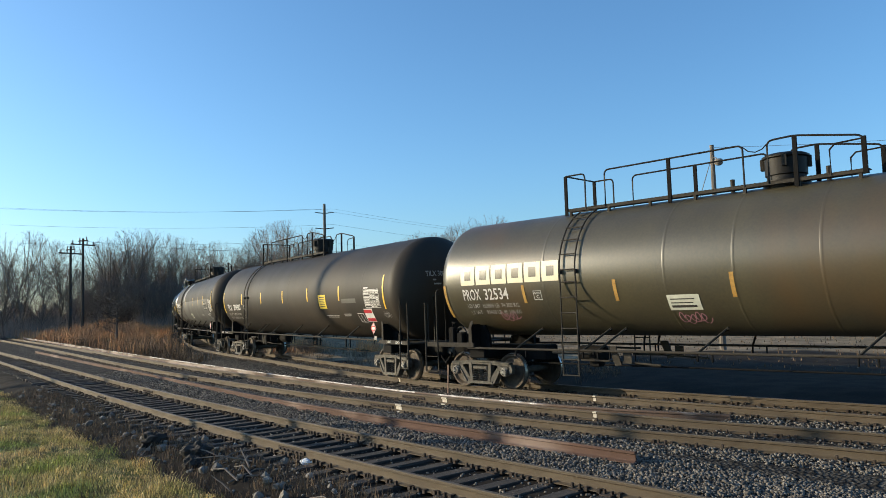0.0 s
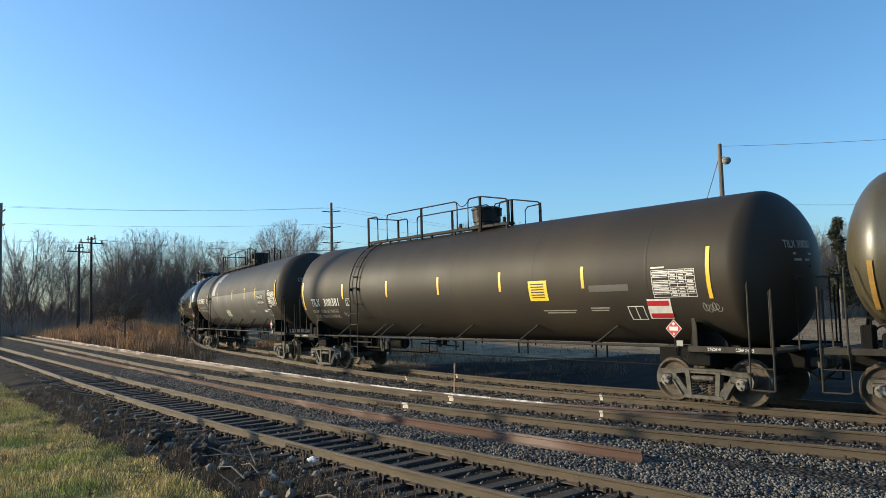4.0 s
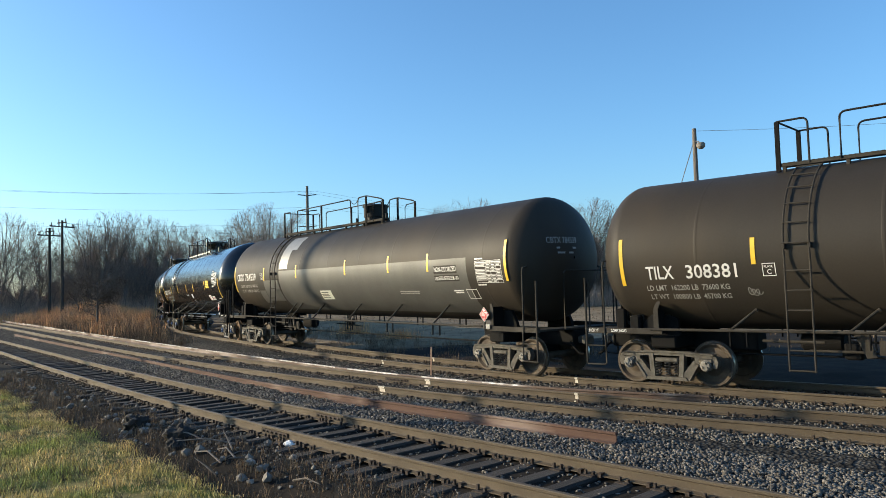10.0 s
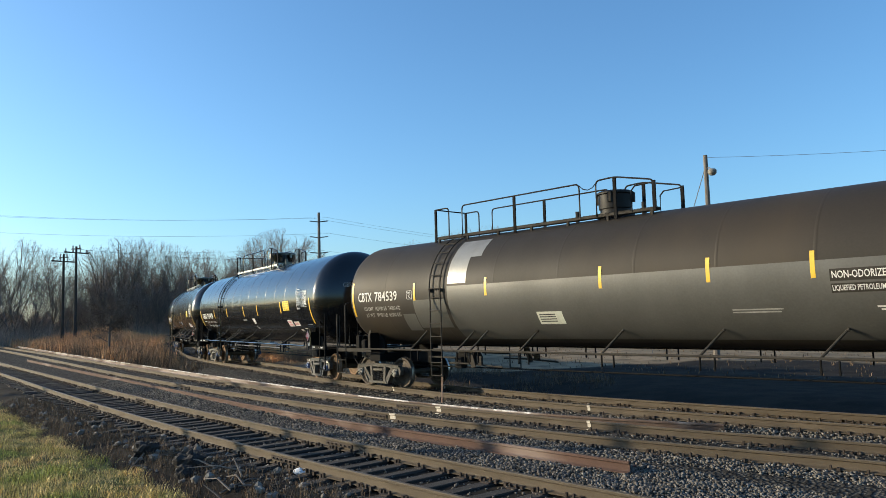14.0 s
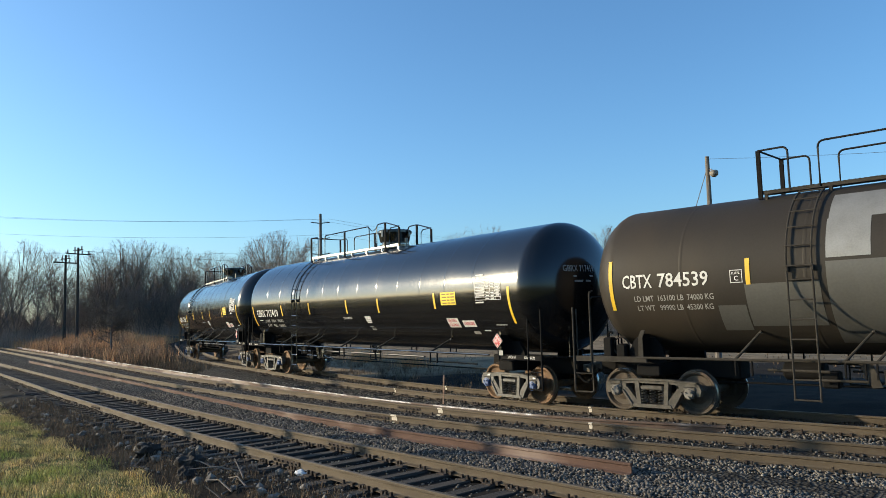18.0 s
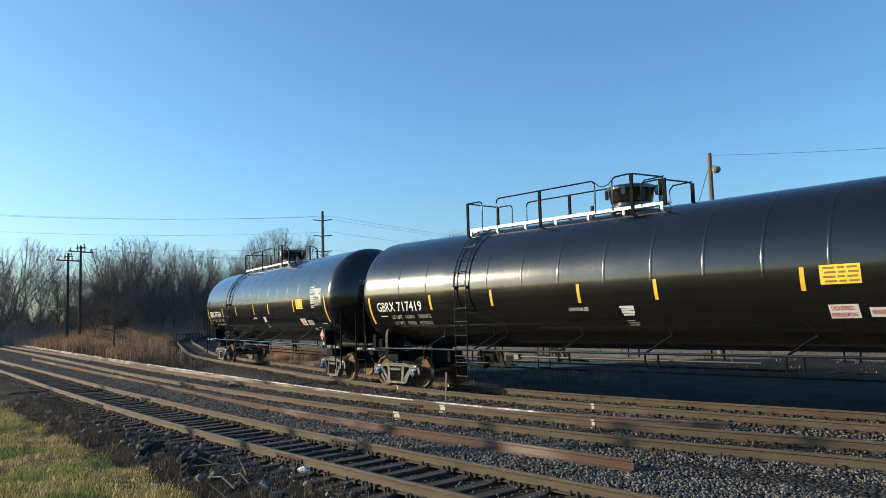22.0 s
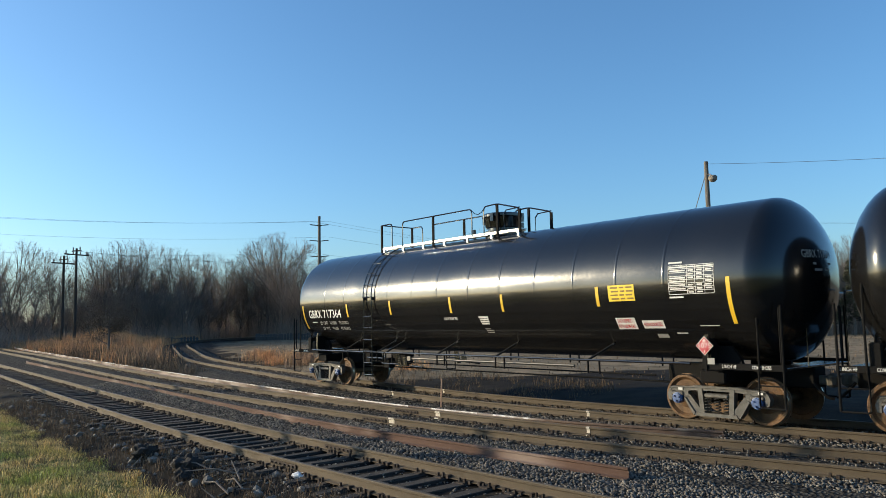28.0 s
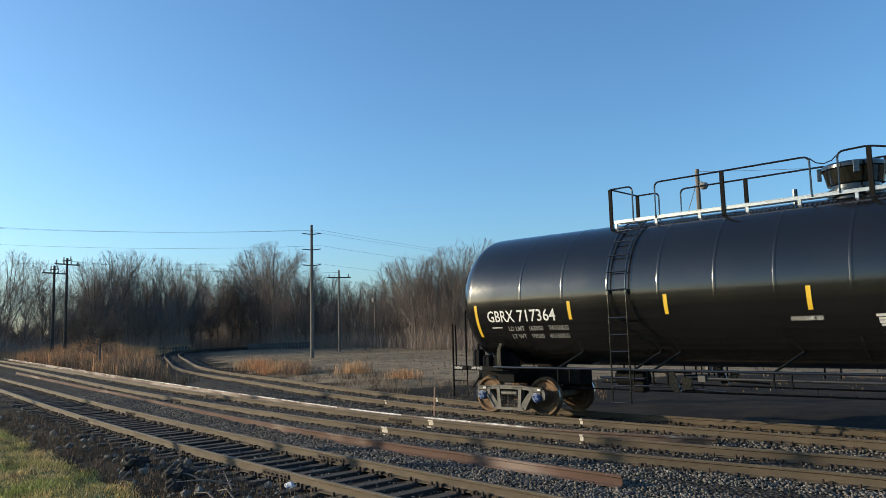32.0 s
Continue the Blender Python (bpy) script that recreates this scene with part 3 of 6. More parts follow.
def bar_mesh(w, h):
    """A flat bar as points and faces, cut into low strips."""
    n = max(1, math.ceil(h / 0.05))
    v = [(x, -h / 2 + h * i / n) for i in range(n + 1) for x in (0, w)]
    return v, [(2 * i, 2 * i + 1, 2 * i + 3, 2 * i + 2) for i in range(n)]


def ribbon(turns, step, size, w):
    """A looping hand-drawn scrawl as a flat ribbon."""
    n = turns * 12
    path = [(step * i / 12 + 0.6 * size * math.cos(i * math.pi / 6), size * math.sin(i * math.pi / 6) * (1 + 0.4 * math.sin(i * 0.37))) for i in range(n + 1)]
    v = []
    for i, (x, y) in enumerate(path):
        (ax, ay), (bx, by) = path[max(i - 1, 0)], path[min(i + 1, n)]
        d = math.hypot(bx - ax, by - ay) or 1.0
        v += [(x - (by - ay) / d * w / 2, y + (bx - ax) / d * w / 2), (x + (by - ay) / d * w / 2, y - (bx - ax) / d * w / 2)]
    return v, [(2 * i, 2 * i + 1, 2 * i + 3, 2 * i + 2) for i in range(n)]


def diamond_mesh(r):
    n = 8
    v, f = [], []
    for i in range(n + 1):
        y = -r + 2 * r * i / n
        v += [(-(r - abs(y)) - 1e-4, y), (r - abs(y) + 1e-4, y)]
    return v, [(2 * i, 2 * i + 1, 2 * i + 3, 2 * i + 2) for i in range(n)]


def wheelset(name, bogie, cap, wheel):
    """An axle with two wheels and bearing caps; it turns about its own y axis."""
    s, tread, caps = Shape(), Shape(), Shape()
    r = WHEEL_R
    turn = Matrix.Rotation(math.pi / 2, 4, "Z")
    for side in (-1, 1):
        m = Matrix.Scale(side, 4, (0, 1, 0)) @ turn
        s.lathe([(0.66, 0.10), (0.66, 0.2), (0.70, 0.24), (0.70, r - 0.09), (0.685, r - 0.07), (0.685, r + 0.022), (0.705, r + 0.024), (0.715, r + 0.001)], 36, m)
        tread.lathe([(0.715, r + 0.001), (0.80, r - 0.004)], 36, m)
        s.lathe([(0.80, r - 0.004), (0.808, r - 0.012), (0.808, r - 0.055), (0.785, r - 0.075), (0.75, r - 0.11), (0.742, 0.24), (0.79, 0.16), (0.80, 0.10), (0.80, 0.075)], 36, m)
        caps.lathe([(0.98, 0.0), (0.98, 0.115), (1.13, 0.115), (1.135, 0.10), (1.16, 0.095), (1.165, 0.0)], 18, m)
        for k in range(3):
            a = k * 2 * math.pi / 3
            caps.tube([(0.06 * math.cos(a), -side * 1.15, 0.06 * math.sin(a)), (0.06 * math.cos(a), -side * 1.19, 0.06 * math.sin(a))], 0.02, 6)
    s.tube([(0, -1.0, 0), (0, 1.0, 0)], 0.085, 12)
    ws = part(name, s, wheel, bogie, smooth=True)
    return ws, tread, caps


def side_frame_shape(side):
    """The cast side frame: pedestals, an arched top member, two slanting legs that leave triangular windows, and a spring seat."""
    s = Shape()
    w = WHEELBASE / 2
    y0, y1 = sorted((side * 0.95, side * 1.09))

    def plate(pts, a=0.0, b=0.0):
        """One member, its inner face moved by a and its outer by b."""
        lo, hi = (y0 - b, y1 - a) if side < 0 else (y0 + a, y1 + b)
        s.extrude(pts, lo, hi)
    # top member, dipping towards the pedestals
    plate([(-w - 0.19, 0.60), (-w - 0.13, 0.695), (-w + 0.18, 0.70), (-0.46, 0.73), (0.46, 0.73), (w - 0.18, 0.70), (w + 0.13, 0.695), (w + 0.19, 0.60), (w - 0.10, 0.60), (0.44, 0.635), (-0.44, 0.635), (-w + 0.10, 0.60)])
    plate([(-w - 0.17, 0.69), (-w + 0.18, 0.692), (-0.46, 0.722), (0.46, 0.722), (w - 0.18, 0.692), (w + 0.17, 0.69), (w + 0.15, 0.665), (0.44, 0.692), (-0.44, 0.692), (-w - 0.15, 0.665)], -0.01, 0.03)
    for k in (-1, 1):
        # rounded pedestal shoulder and jaw
        plate([(k * (w + 0.12), 0.69), (k * (w + 0.21), 0.63), (k * (w + 0.25), 0.53), (k * (w + 0.22), 0.41), (k * (w + 0.15), 0.40), (k * (w + 0.135), 0.58)])
        plate([(k * (w - 0.13), 0.62), (k * (w - 0.135), 0.43), (k * (w - 0.20), 0.42), (k * (w - 0.25), 0.47), (k * (w - 0.24), 0.62)])
        # slanting leg from the pedestal to the spring seat, with a raised rim
        plate([(k * (w - 0.14), 0.47), (k * (w - 0.27), 0.55), (k * 0.36, 0.27), (k * 0.36, 0.13), (k * 0.50, 0.13)])
        plate([(k * (w - 0.15), 0.465), (k * (w - 0.18), 0.485), (k * 0.46, 0.175), (k * 0.50, 0.13)], 0.0, 0.03)
        # column beside the springs
        plate([(k * 0.26, 0.17), (k * 0.36, 0.17), (k * 0.40, 0.68), (k * 0.30, 0.68)], 0.0, 0.012)
    plate([(-0.47, 0.125), (0.47, 0.125), (0.43, 0.195), (-0.43, 0.195)], -0.02, 0.035)
    return s


def spring_shape(x, y, z0, z1, r):
    pts = []
    turns = 5
    for i in range(turns * 8 + 1):
        a = i * math.pi / 4
        pts.append((x + r * math.cos(a), y + r * math.sin(a), z0 + (z1 - z0) * i / (turns * 8)))
    return Shape().tube(pts, 0.013, 5)


def bogie(car, x, new_car):
    """A two-axle truck under a car at x."""
    steel, wheel, cap = (M_TRUCKN, M_WHEELN, M_CAPB) if new_car else (M_TRUCK, M_WHEEL, M_CAPG)
    b = Shape().box(-0.22, -0.9, 0.42, 0.22, 0.9, 0.66, None, 0.03)
    b.lathe([(0.0, 0.0), (0.0, 0.2), (0.14, 0.2), (0.14, 0.0)], 20, Matrix.Translation((0, 0, 0.64)) @ Matrix.Rotation(-math.pi / 2, 4, "Y"))
    truck = part("truck", b, M_BLACKSHADE, car)
    truck.matrix_basis = pose(x, 0, 0)
    for side in (-1, 1):
        part("side_frame", side_frame_shape(side), steel, truck, "grey cast steel side frame" if new_car else "dusty brown cast steel side frame")
        for sx in (-0.2, 0.0, 0.2):
            part("spring", spring_shape(sx, side * 1.05, 0.20, 0.50, 0.060), M_SPRING, truck)
        part("bolster_end", Shape().box(-0.26, side * 1.02 - 0.09, 0.50, 0.26, side * 1.02 + 0.09, 0.585, None, 0.02), steel, truck)
        for k in (-1, 1):
            if new_car:
                part("stencil_mark", Shape().box(k * WHEELBASE / 2 + 0.02, side * 1.105 - 0.003, 0.625, k * WHEELBASE / 2 + 0.12, side * 1.105 + 0.003, 0.675), M_WHITE, truck, "small white stencil mark")
            part("bearing_adapter", Shape().box(k * WHEELBASE / 2 - 0.14, side * 1.03 - 0.09, WHEEL_R + 0.05, k * WHEELBASE / 2 + 0.14, side * 1.03 + 0.09, WHEEL_R + 0.13, None, 0.02), steel, truck)
    rollers = []
    for k in (-1, 1):
        ws, tread, caps = wheelset("wheelset", truck, cap, wheel)
        tm = tread.mesh("tread", True)
        cm = caps.mesh("bearing_cap", True)
        tm.materials.append(M_TREAD), cm.materials.append(cap)
        # the tread and the caps belong to the wheelset's one mesh, so that it turns as a whole
        bm = bmesh.new()
        bm.from_mesh(ws.data)
        for add, slot in ((tm, 1), (cm, 2)):
            n = len(bm.faces)
            bm.from_mesh(add)
            bm.faces.ensure_lookup_table()
            for i in range(n, len(bm.faces)):
                bm.faces[i].material_index = slot
        bm.to_mesh(ws.data)
        bm.free()
        bpy.data.meshes.remove(tm), bpy.data.meshes.remove(cm)
        ws.data.materials.append(M_TREAD), ws.data.materials.append(cap)
        ws.matrix_basis = pose(k * WHEELBASE / 2, 0, WHEEL_R)
        rollers.append((ws, k * WHEELBASE / 2))
    for k in (-1, 1):
        part("brake_beam", Shape().box(k * 0.30 - 0.04, -0.72, 0.34, k * 0.30 + 0.04, 0.72, 0.42, None, 0.01), M_STEEL, truck)
    return rollers


def bends(pts, r=0.13):
    """A path of straight runs with its corners rounded."""
    out = [Vector(pts[0])]
    for a, b, c in zip(pts, pts[1:], pts[2:]):
        a, b, c = Vector(a), Vector(b), Vector(c)
        p, q = b + (a - b).normalized() * min(r, (a - b).length * 0.45), b + (c - b).normalized() * min(r, (c - b).length * 0.45)
        for k in range(5):
            f = k / 4
            out.append(p * (1 - f) ** 2 + b * 2 * f * (1 - f) + q * f * f)
    return [tuple(v) for v in out + [Vector(pts[-1])]]


def tank_car(key, spec):
    """A stub-sill pressure tank car: tank, platform, dome, ladder, sills, rails, trucks and its markings."""
    tc, half = CAR_TC[key], spec["half"]
    R0, zc0 = spec["R"], spec["zc"]
    R, zc = R0 + 0.055, zc0 - 0.055
    paint, iron, fresh = spec["paint"], spec["iron"], spec["new"]
    car = tagged(new("tank_car"), spec["label"], "tank car", group="tank cars of the train")
    # tank with elliptical heads
    head = R * HEAD
    seg = [(-half - TAIL - head * dish(math.sin(a)), R * math.sin(a)) for a in [radians(v) for v in (1, 8, 17, 27, 37, 47, 57, 66, 74, 80, 84, 87, 90)]]
    nose = [(half + spec.get("nose", NOSE) + head * dish(math.sin(a)), R * math.sin(a)) for a in [radians(v) for v in (90, 87, 84, 80, 74, 66, 57, 47, 37, 27, 17, 8, 1)]]
    prof = seg + [(x, R) for x in np.linspace(-half + 0.5, half - 0.5, 14)] + nose
    lift = Matrix.Translation((0, 0, zc))
    tank = part("tank", Shape().lathe(prof, 72, lift), paint, car, smooth=True)
    for x in spec["rings"]:
        q = 0.5 if fresh else 0.3
        part("weld_band", Shape().lathe([(x - 0.05, R - 0.004), (x - 0.028, R + 0.005 * q), (x - 0.010, R + 0.010 * q), (x + 0.010, R + 0.010 * q), (x + 0.028, R + 0.005 * q), (x + 0.05, R - 0.004)], 72, lift), paint, tank, smooth=True)

    def bent(name, flat, material, x, ang, parent=None, lift_by=0.009, label="", lean=0.0):
        """Lays flat lettering or a sticker on the tank's near side; x along the car, ang up from the middle in degrees."""
        pts, faces = flat
        a0, rr = math.asin(max(-1, min(1, (zc0 + R0 * math.sin(radians(ang)) - zc) / R))), R + lift_by
        s = Shape().add([(x + u + v * lean, -rr * math.cos(a0 + v / R), zc + rr * math.sin(a0 + v / R)) for u, v in pts], faces)
        ob = part(name, s, material, parent or tank, label)
        return tagged(ob, kind="stuff") if name == "lettering" else ob

    def letters(text, size, material, x, ang, parent=None, lift_by=0.009, width=None):
        """Large lettering, one part for each character, squeezed to a width."""
        q = width / text_width(text, size) if width else 1.0
        for c, u in spread_letters(text, size, q):
            bent("letter", text_mesh(c, size, squeeze=q), material, x + u, ang, parent, lift_by)

    bent.letters = letters
    spec["marks"](bent, tank, spec, R, zc, half)
    # reflective stripes
    for x, ang, h in spec["stripes"]:
        bent("reflective_stripe", bar_mesh(0.085, h), spec["tape"], x - 0.04, ang)
    # platform and railing round the dome
    zt = zc + R
    x0, x1, d0 = spec["deck"][0], spec["deck"][1], spec["dome"]
    deck = Shape()
    for y in (-0.62, -0.42, 0.42, 0.62):
        deck.box(x0, y - 0.02, zt - 0.02, x1, y + 0.02, zt + 0.05)
    x = x0
    while x < x1:
        for s in (-1, 1):
            deck.box(x, min(s * 0.40, s * 0.64), zt + 0.03, x + 0.035, max(s * 0.40, s * 0.64), zt + 0.055)
        x += 0.09
    for x in np.linspace(x0 + 0.1, x1 - 0.1, 7):
        for s in (-1, 1):
            deck.box(x - 0.03, s * 0.60 - 0.03, zt - 0.17, x + 0.03, s * 0.60 + 0.03, zt + 0.03)
    platform = part("platform", deck, M_GALV if fresh else iron, car, "bright galvanised walkway grating" if fresh else "")
    grip = M_BSTEEL if fresh else M_STEEL
    hz = zt + (0.80 if fresh else 0.88)
    for s in (-1, 1):
        y = s * 0.64
        for x in (x0, spec["post"], d0 + 0.42):
            part("railing_post", Shape().box(x - 0.045, y - 0.02, zt - 0.12, x + 0.045, y + 0.02, hz, None, 0.006), M_BLACKSHADE, platform)
        part("railing_post", Shape().box(x1 - 0.045, y - 0.02, zt - 0.05, x1 + 0.045, y + 0.02, hz - 0.22, None, 0.006), M_BLACKSHADE, platform)
        g = x0 + 1.13
        for way in ([(g, y, zt), (g, y, hz), (d0 - 0.62, y, hz), (d0 - 0.62, y, zt)], [(d0 - 0.12, y, zt), (d0 - 0.12, y, hz), (d0 + 0.42, y, hz + 0.02), (x1, y, hz - 0.20), (x1, y, zt)], [(x0, y, hz), (x0 + 0.57, y, hz), (x0 + 0.57, y, zt)]):
            part("handrail", Shape().tube(bends(way), 0.021, 7), grip, platform, smooth=True)
        part("chain", Shape().tube([(d0 - 0.62, y, hz - 0.04), (d0 - 0.5, y, hz - 0.15), (d0 - 0.36, y, hz - 0.19), (d0 - 0.22, y, hz - 0.15), (d0 - 0.12, y, hz - 0.06)], 0.012, 5), grip, platform)
        part("handrail", Shape().tube([(x1 - 0.6, y, zt), (x1 - 0.6, y, zt + 0.5), (x1 - 0.5, y, zt + 0.6), (x1, y, zt + 0.62)], 0.018, 6), grip, platform)
    part("handrail", Shape().tube([(x0, -0.64, hz), (x0, 0.64, hz)], 0.02, 6), grip, platform)
    up = Matrix.Translation((d0, 0, zt)) @ Matrix.Rotation(-math.pi / 2, 4, "Y")
    if fresh:
        shell, wide = [(-0.1, 0.52), (0.12, 0.52), (0.13, 0.44), (0.2, 0.44), (0.22, 0.50), (0.50, 0.56), (0.52, 0.60), (0.58, 0.60), (0.62, 0.55), (0.66, 0.0)], 0.62
    else:
        shell, wide = [(-0.1, 0.46), (0.10, 0.46), (0.11, 0.38), (0.2, 0.38), (0.22, 0.41), (0.56, 0.42), (0.58, 0.46), (0.62, 0.46), (0.66, 0.38), (0.68, 0.0)], 0.45
    dome = part("dome_housing", Shape().lathe(shell, 28, up), paint if fresh else M_STEEL, car, smooth=True)
    for a in (0.3, 1.9, 3.4, 5.0):
        part("latch", Shape().box(-0.04, -0.05, 0.36, 0.04, 0.05, 0.6, Matrix.Translation((d0 + wide * math.cos(a), wide * math.sin(a), zt)) @ Matrix.Rotation(a, 4, "Z"), 0.01), iron, dome)
    for px in (d0 - 1.1, d0 + 0.85):
        part("gauge_post", Shape().tube([(px, -0.1, zt - 0.02), (px, -0.1, zt + 0.28)], 0.05, 8), iron, car)
    # ladders over the tank's sides
    def rod(name, pts, r, material, parent, label=""):
        return part(name, Shape().tube(pts, r, 8), material, parent, label, smooth=True)

    lx, lw = spec["ladder"], 0.44
    for s in (-1, 1):
        def rail_way(x):
            return [(x, s * (R + 0.05), 0.50), (x, s * (R + 0.05), zc - 0.3)] + [(x, s * (R + 0.07) * math.cos(a), zc + (R + 0.07) * math.sin(a)) for a in np.linspace(0.0, 1.2, 10)]
        ladder = rod("ladder", rail_way(lx), 0.019, iron, car)
        rod("stringer", rail_way(lx + lw), 0.019, iron, ladder)
        for z in np.arange(0.52, zc - 0.2, 0.36):
            rod("rung", [(lx - 0.02, s * (R + 0.05), z), (lx + lw + 0.02, s * (R + 0.05), z)], 0.016, iron, ladder)
        for a in np.arange(0.03, 1.2, 0.225):
            rod("rung", [(lx - 0.02, s * (R + 0.08) * math.cos(a), zc + (R + 0.08) * math.sin(a)), (lx + lw + 0.02, s * (R + 0.08) * math.cos(a), zc + (R + 0.08) * math.sin(a))], 0.016, iron, ladder)
        for x in (lx - 0.03, lx + lw - 0.03):
            part("ladder_bracket", Shape().box(x + 0.01, min(s * R, s * (R + 0.085)), zc - 0.05, x + 0.06, max(s * R, s * (R + 0.085)), zc + 0.05, None, 0.006), iron, ladder)
        # side rail with its braces
        zr, yr = spec.get("zr", 1.20), s * (R0 - 0.12)
        rail = rod("side_rail", [(-tc / 2 - 0.15, yr, zr), (tc / 2 - 0.3, yr, zr)], 0.028, iron, car)
        hold = spec.get("hold", -0.80)
        for bx in spec["braces"]:
            rod("brace", [(bx, yr, zr), (bx + 0.42, s * (R + 0.01) * math.cos(hold), zc + (R + 0.01) * math.sin(hold))], 0.026, M_STEEL if fresh else iron, rail)
            part("brace_bolt", Shape().tube([(bx + 0.42, s * (R + 0.03) * math.cos(hold), zc + (R + 0.03) * math.sin(hold)), (bx + 0.42, s * (R + 0.07) * math.cos(hold), zc + (R + 0.07) * math.sin(hold))], 0.03, 6), iron, rail)
            for u in (0.0, 0.32):
                part("hanger", Shape().box(bx + u - 0.014, yr - 0.02, 0.90, bx + u + 0.014, yr + 0.02, zr, None, 0.003), M_BLACKSHADE, rail)
        if fresh and s < 0:
            rod("under_pipe", [(-tc / 2 + 2.6, -0.9, 0.88), (tc / 2 - 1.5, -0.9, 0.88)], 0.018, M_BLACKSHADE, rail)
        # brake gear plates that hang inside the rail beside the ladder
        gx = lx + 0.95
        part("gear_plate", Shape().extrude([(gx, 1.18), (gx + 0.22, 1.18), (gx + 0.36, 0.76), (gx + 0.2, 0.74)], s * 1.18, s * 1.21), iron, rail)
        part("gear_plate", Shape().box(gx + 0.40, s * 1.2 - 0.015, 0.80, gx + 0.62, s * 1.2 + 0.015, 1.06), iron, rail)
        rod("brake_pipe", [(gx - 0.75, s * 1.15, 0.84), (gx + 0.1, s * 1.15, 0.84), (gx + 1.3, s * 1.15, 0.78)], 0.024, iron, rail)
        rod("brake_pipe", [(gx - 1.6, s * 1.12, 1.0), (gx - 0.5, s * 1.12, 0.99)], 0.028, iron, rail)
    # draft sills, saddles, end platforms, handholds, couplers, brake gear
    out = spec["out"]
    for e in (-1, 1):
        xe = e * (tc / 2)
        xs, xt = xe + e * out, xe + e * (out - 0.5)
        # sill, bolster and saddles are coloured near-black for the shade below the tank
        sill = part("draft_sill", Shape().box(min(xe - e * 1.6, xs), -0.26, 0.72, max(xe - e * 1.6, xs), 0.26, 1.12, None, 0.03), M_BLACKSHADE, car)
        part("bolster", Shape().box(xe - 0.28, -1.2, 0.80, xe + 0.28, 1.2, 1.05, None, 0.03), M_BLACKSHADE, sill)
        for s in (-1, 1):
            pts = [(xe + e * u, v) for u, v in ((-0.3, 1.05), (0.62, 1.05), (0.55, 1.3), (0.36, zc - 0.80 * R), (-0.10, zc - 0.80 * R), (-0.26, 1.4))]
            part("saddle", Shape().extrude(pts, min(s * R * 0.58, s * R * 0.64), max(s * R * 0.58, s * R * 0.64)), M_BLACKSHADE, sill)
            bp = xe + e * 0.05
            part("jacking_bracket", Shape().extrude([(bp - 0.06, 1.10), (bp + 0.06, 1.10), (bp + 0.05, 1.62), (bp - e * 0.05 + 0.07, 1.78), (bp - e * 0.05 - 0.02, 1.78), (bp - 0.05, 1.62)], s * 1.36, s * 1.385), iron, sill)
            part("bracket_web", Shape().box(bp - 0.02, min(s * 1.0, s * 1.36), 1.10, bp + 0.02, max(s * 1.0, s * 1.36), 1.7), M_BLACKSHADE, sill)
            part("side_sill", Shape().box(min(xe - e * 0.1, xs), s * 1.40 - 0.025, 1.10, max(xe - e * 0.1, xs), s * 1.40 + 0.025, 1.22, None, 0.006), M_BLACKSHADE if fresh else iron, sill)
            # end handholds and steps
            rod("handhold", [(xt, s * 1.43, 1.1), (xt, s * 1.43, 2.58), (xt, s * 1.40, 2.65), (xt, s * 1.28, 2.68)], 0.022, M_BLACKSHADE if fresh else iron, sill)
            rod("handhold", [(xs - e * 0.04, s * 1.43, 0.42), (xs - e * 0.04, s * 1.43, 2.32)], 0.024, M_BLACKSHADE if fresh else iron, sill)
            rod("handhold", [(xs - e * 0.10, s * 1.38, 1.1), (xs - e * 0.10, s * 1.38, 2.28)], 0.018, M_BLACKSHADE if fresh else iron, sill)
            rod("step", [(xt - e * 0.02, s * 1.43, 1.12), (xt - e * 0.02, s * 1.43, 0.45), (xt + e * 0.02, s * 1.43, 0.42), (xs - e * 0.05, s * 1.43, 0.42)], 0.018, M_BLACKSHADE if fresh else iron, sill)
            rod("step_bar", [(xt, s * 1.43, 0.83), (xs - e * 0.05, s * 1.43, 0.83)], 0.013, M_BLACKSHADE if fresh else iron, sill)
        part("end_platform", Shape().box(min(xt, xs), -1.38, 1.12, max(xt, xs), 1.38, 1.17, None, 0.01), iron, sill)
        rod("end_rail", [(xs - e * 0.02, 1.43, 2.3), (xs - e * 0.02, 1.43, 2.52), (xs + e * 0.03, 1.36, 2.56), (xs + e * 0.03, -0.5, 2.56), (xs + e * 0.03, -0.56, 2.5), (xs + e * 0.03, -0.56, 1.15)], 0.018, iron, sill)
        if spec.get("stencil"):
            for text, u in (("2 INCH HF", 0.35), ("COMP SHOES", 0.95)):
                flat = text_mesh(text, 0.095, squeeze=0.66)
                x = xe + u if e > 0 else xs + u - 0.3
                tagged(part("lettering", Shape().add([(x + a, -1.428, 1.16 + b) for a, b in flat[0]], flat[1]), M_WHITE, sill), kind="stuff")
        coupler = part("coupler", Shape().box(min(xs - e * 0.1, xs + e * 0.30), -0.09, 0.78, max(xs - e * 0.1, xs + e * 0.30), 0.09, 0.96, None, 0.03), M_TRUCK, sill)
        part("knuckle", Shape().box(min(xs + e * 0.14, xs + e * 0.32), -0.15, 0.74, max(xs + e * 0.14, xs + e * 0.32), 0.16, 1.0, None, 0.05), M_TRUCK, coupler)
        rod("air_hose", [(xs, -0.35, 0.85), (xs + e * 0.12, -0.36, 0.7), (xs + e * 0.25, -0.33, 0.58), (xs + e * 0.35, -0.28, 0.55)], 0.03, M_BLACKSHADE, sill)
    # brake stand with its wheel at the rear end
    hb = -tc / 2 - 1.05
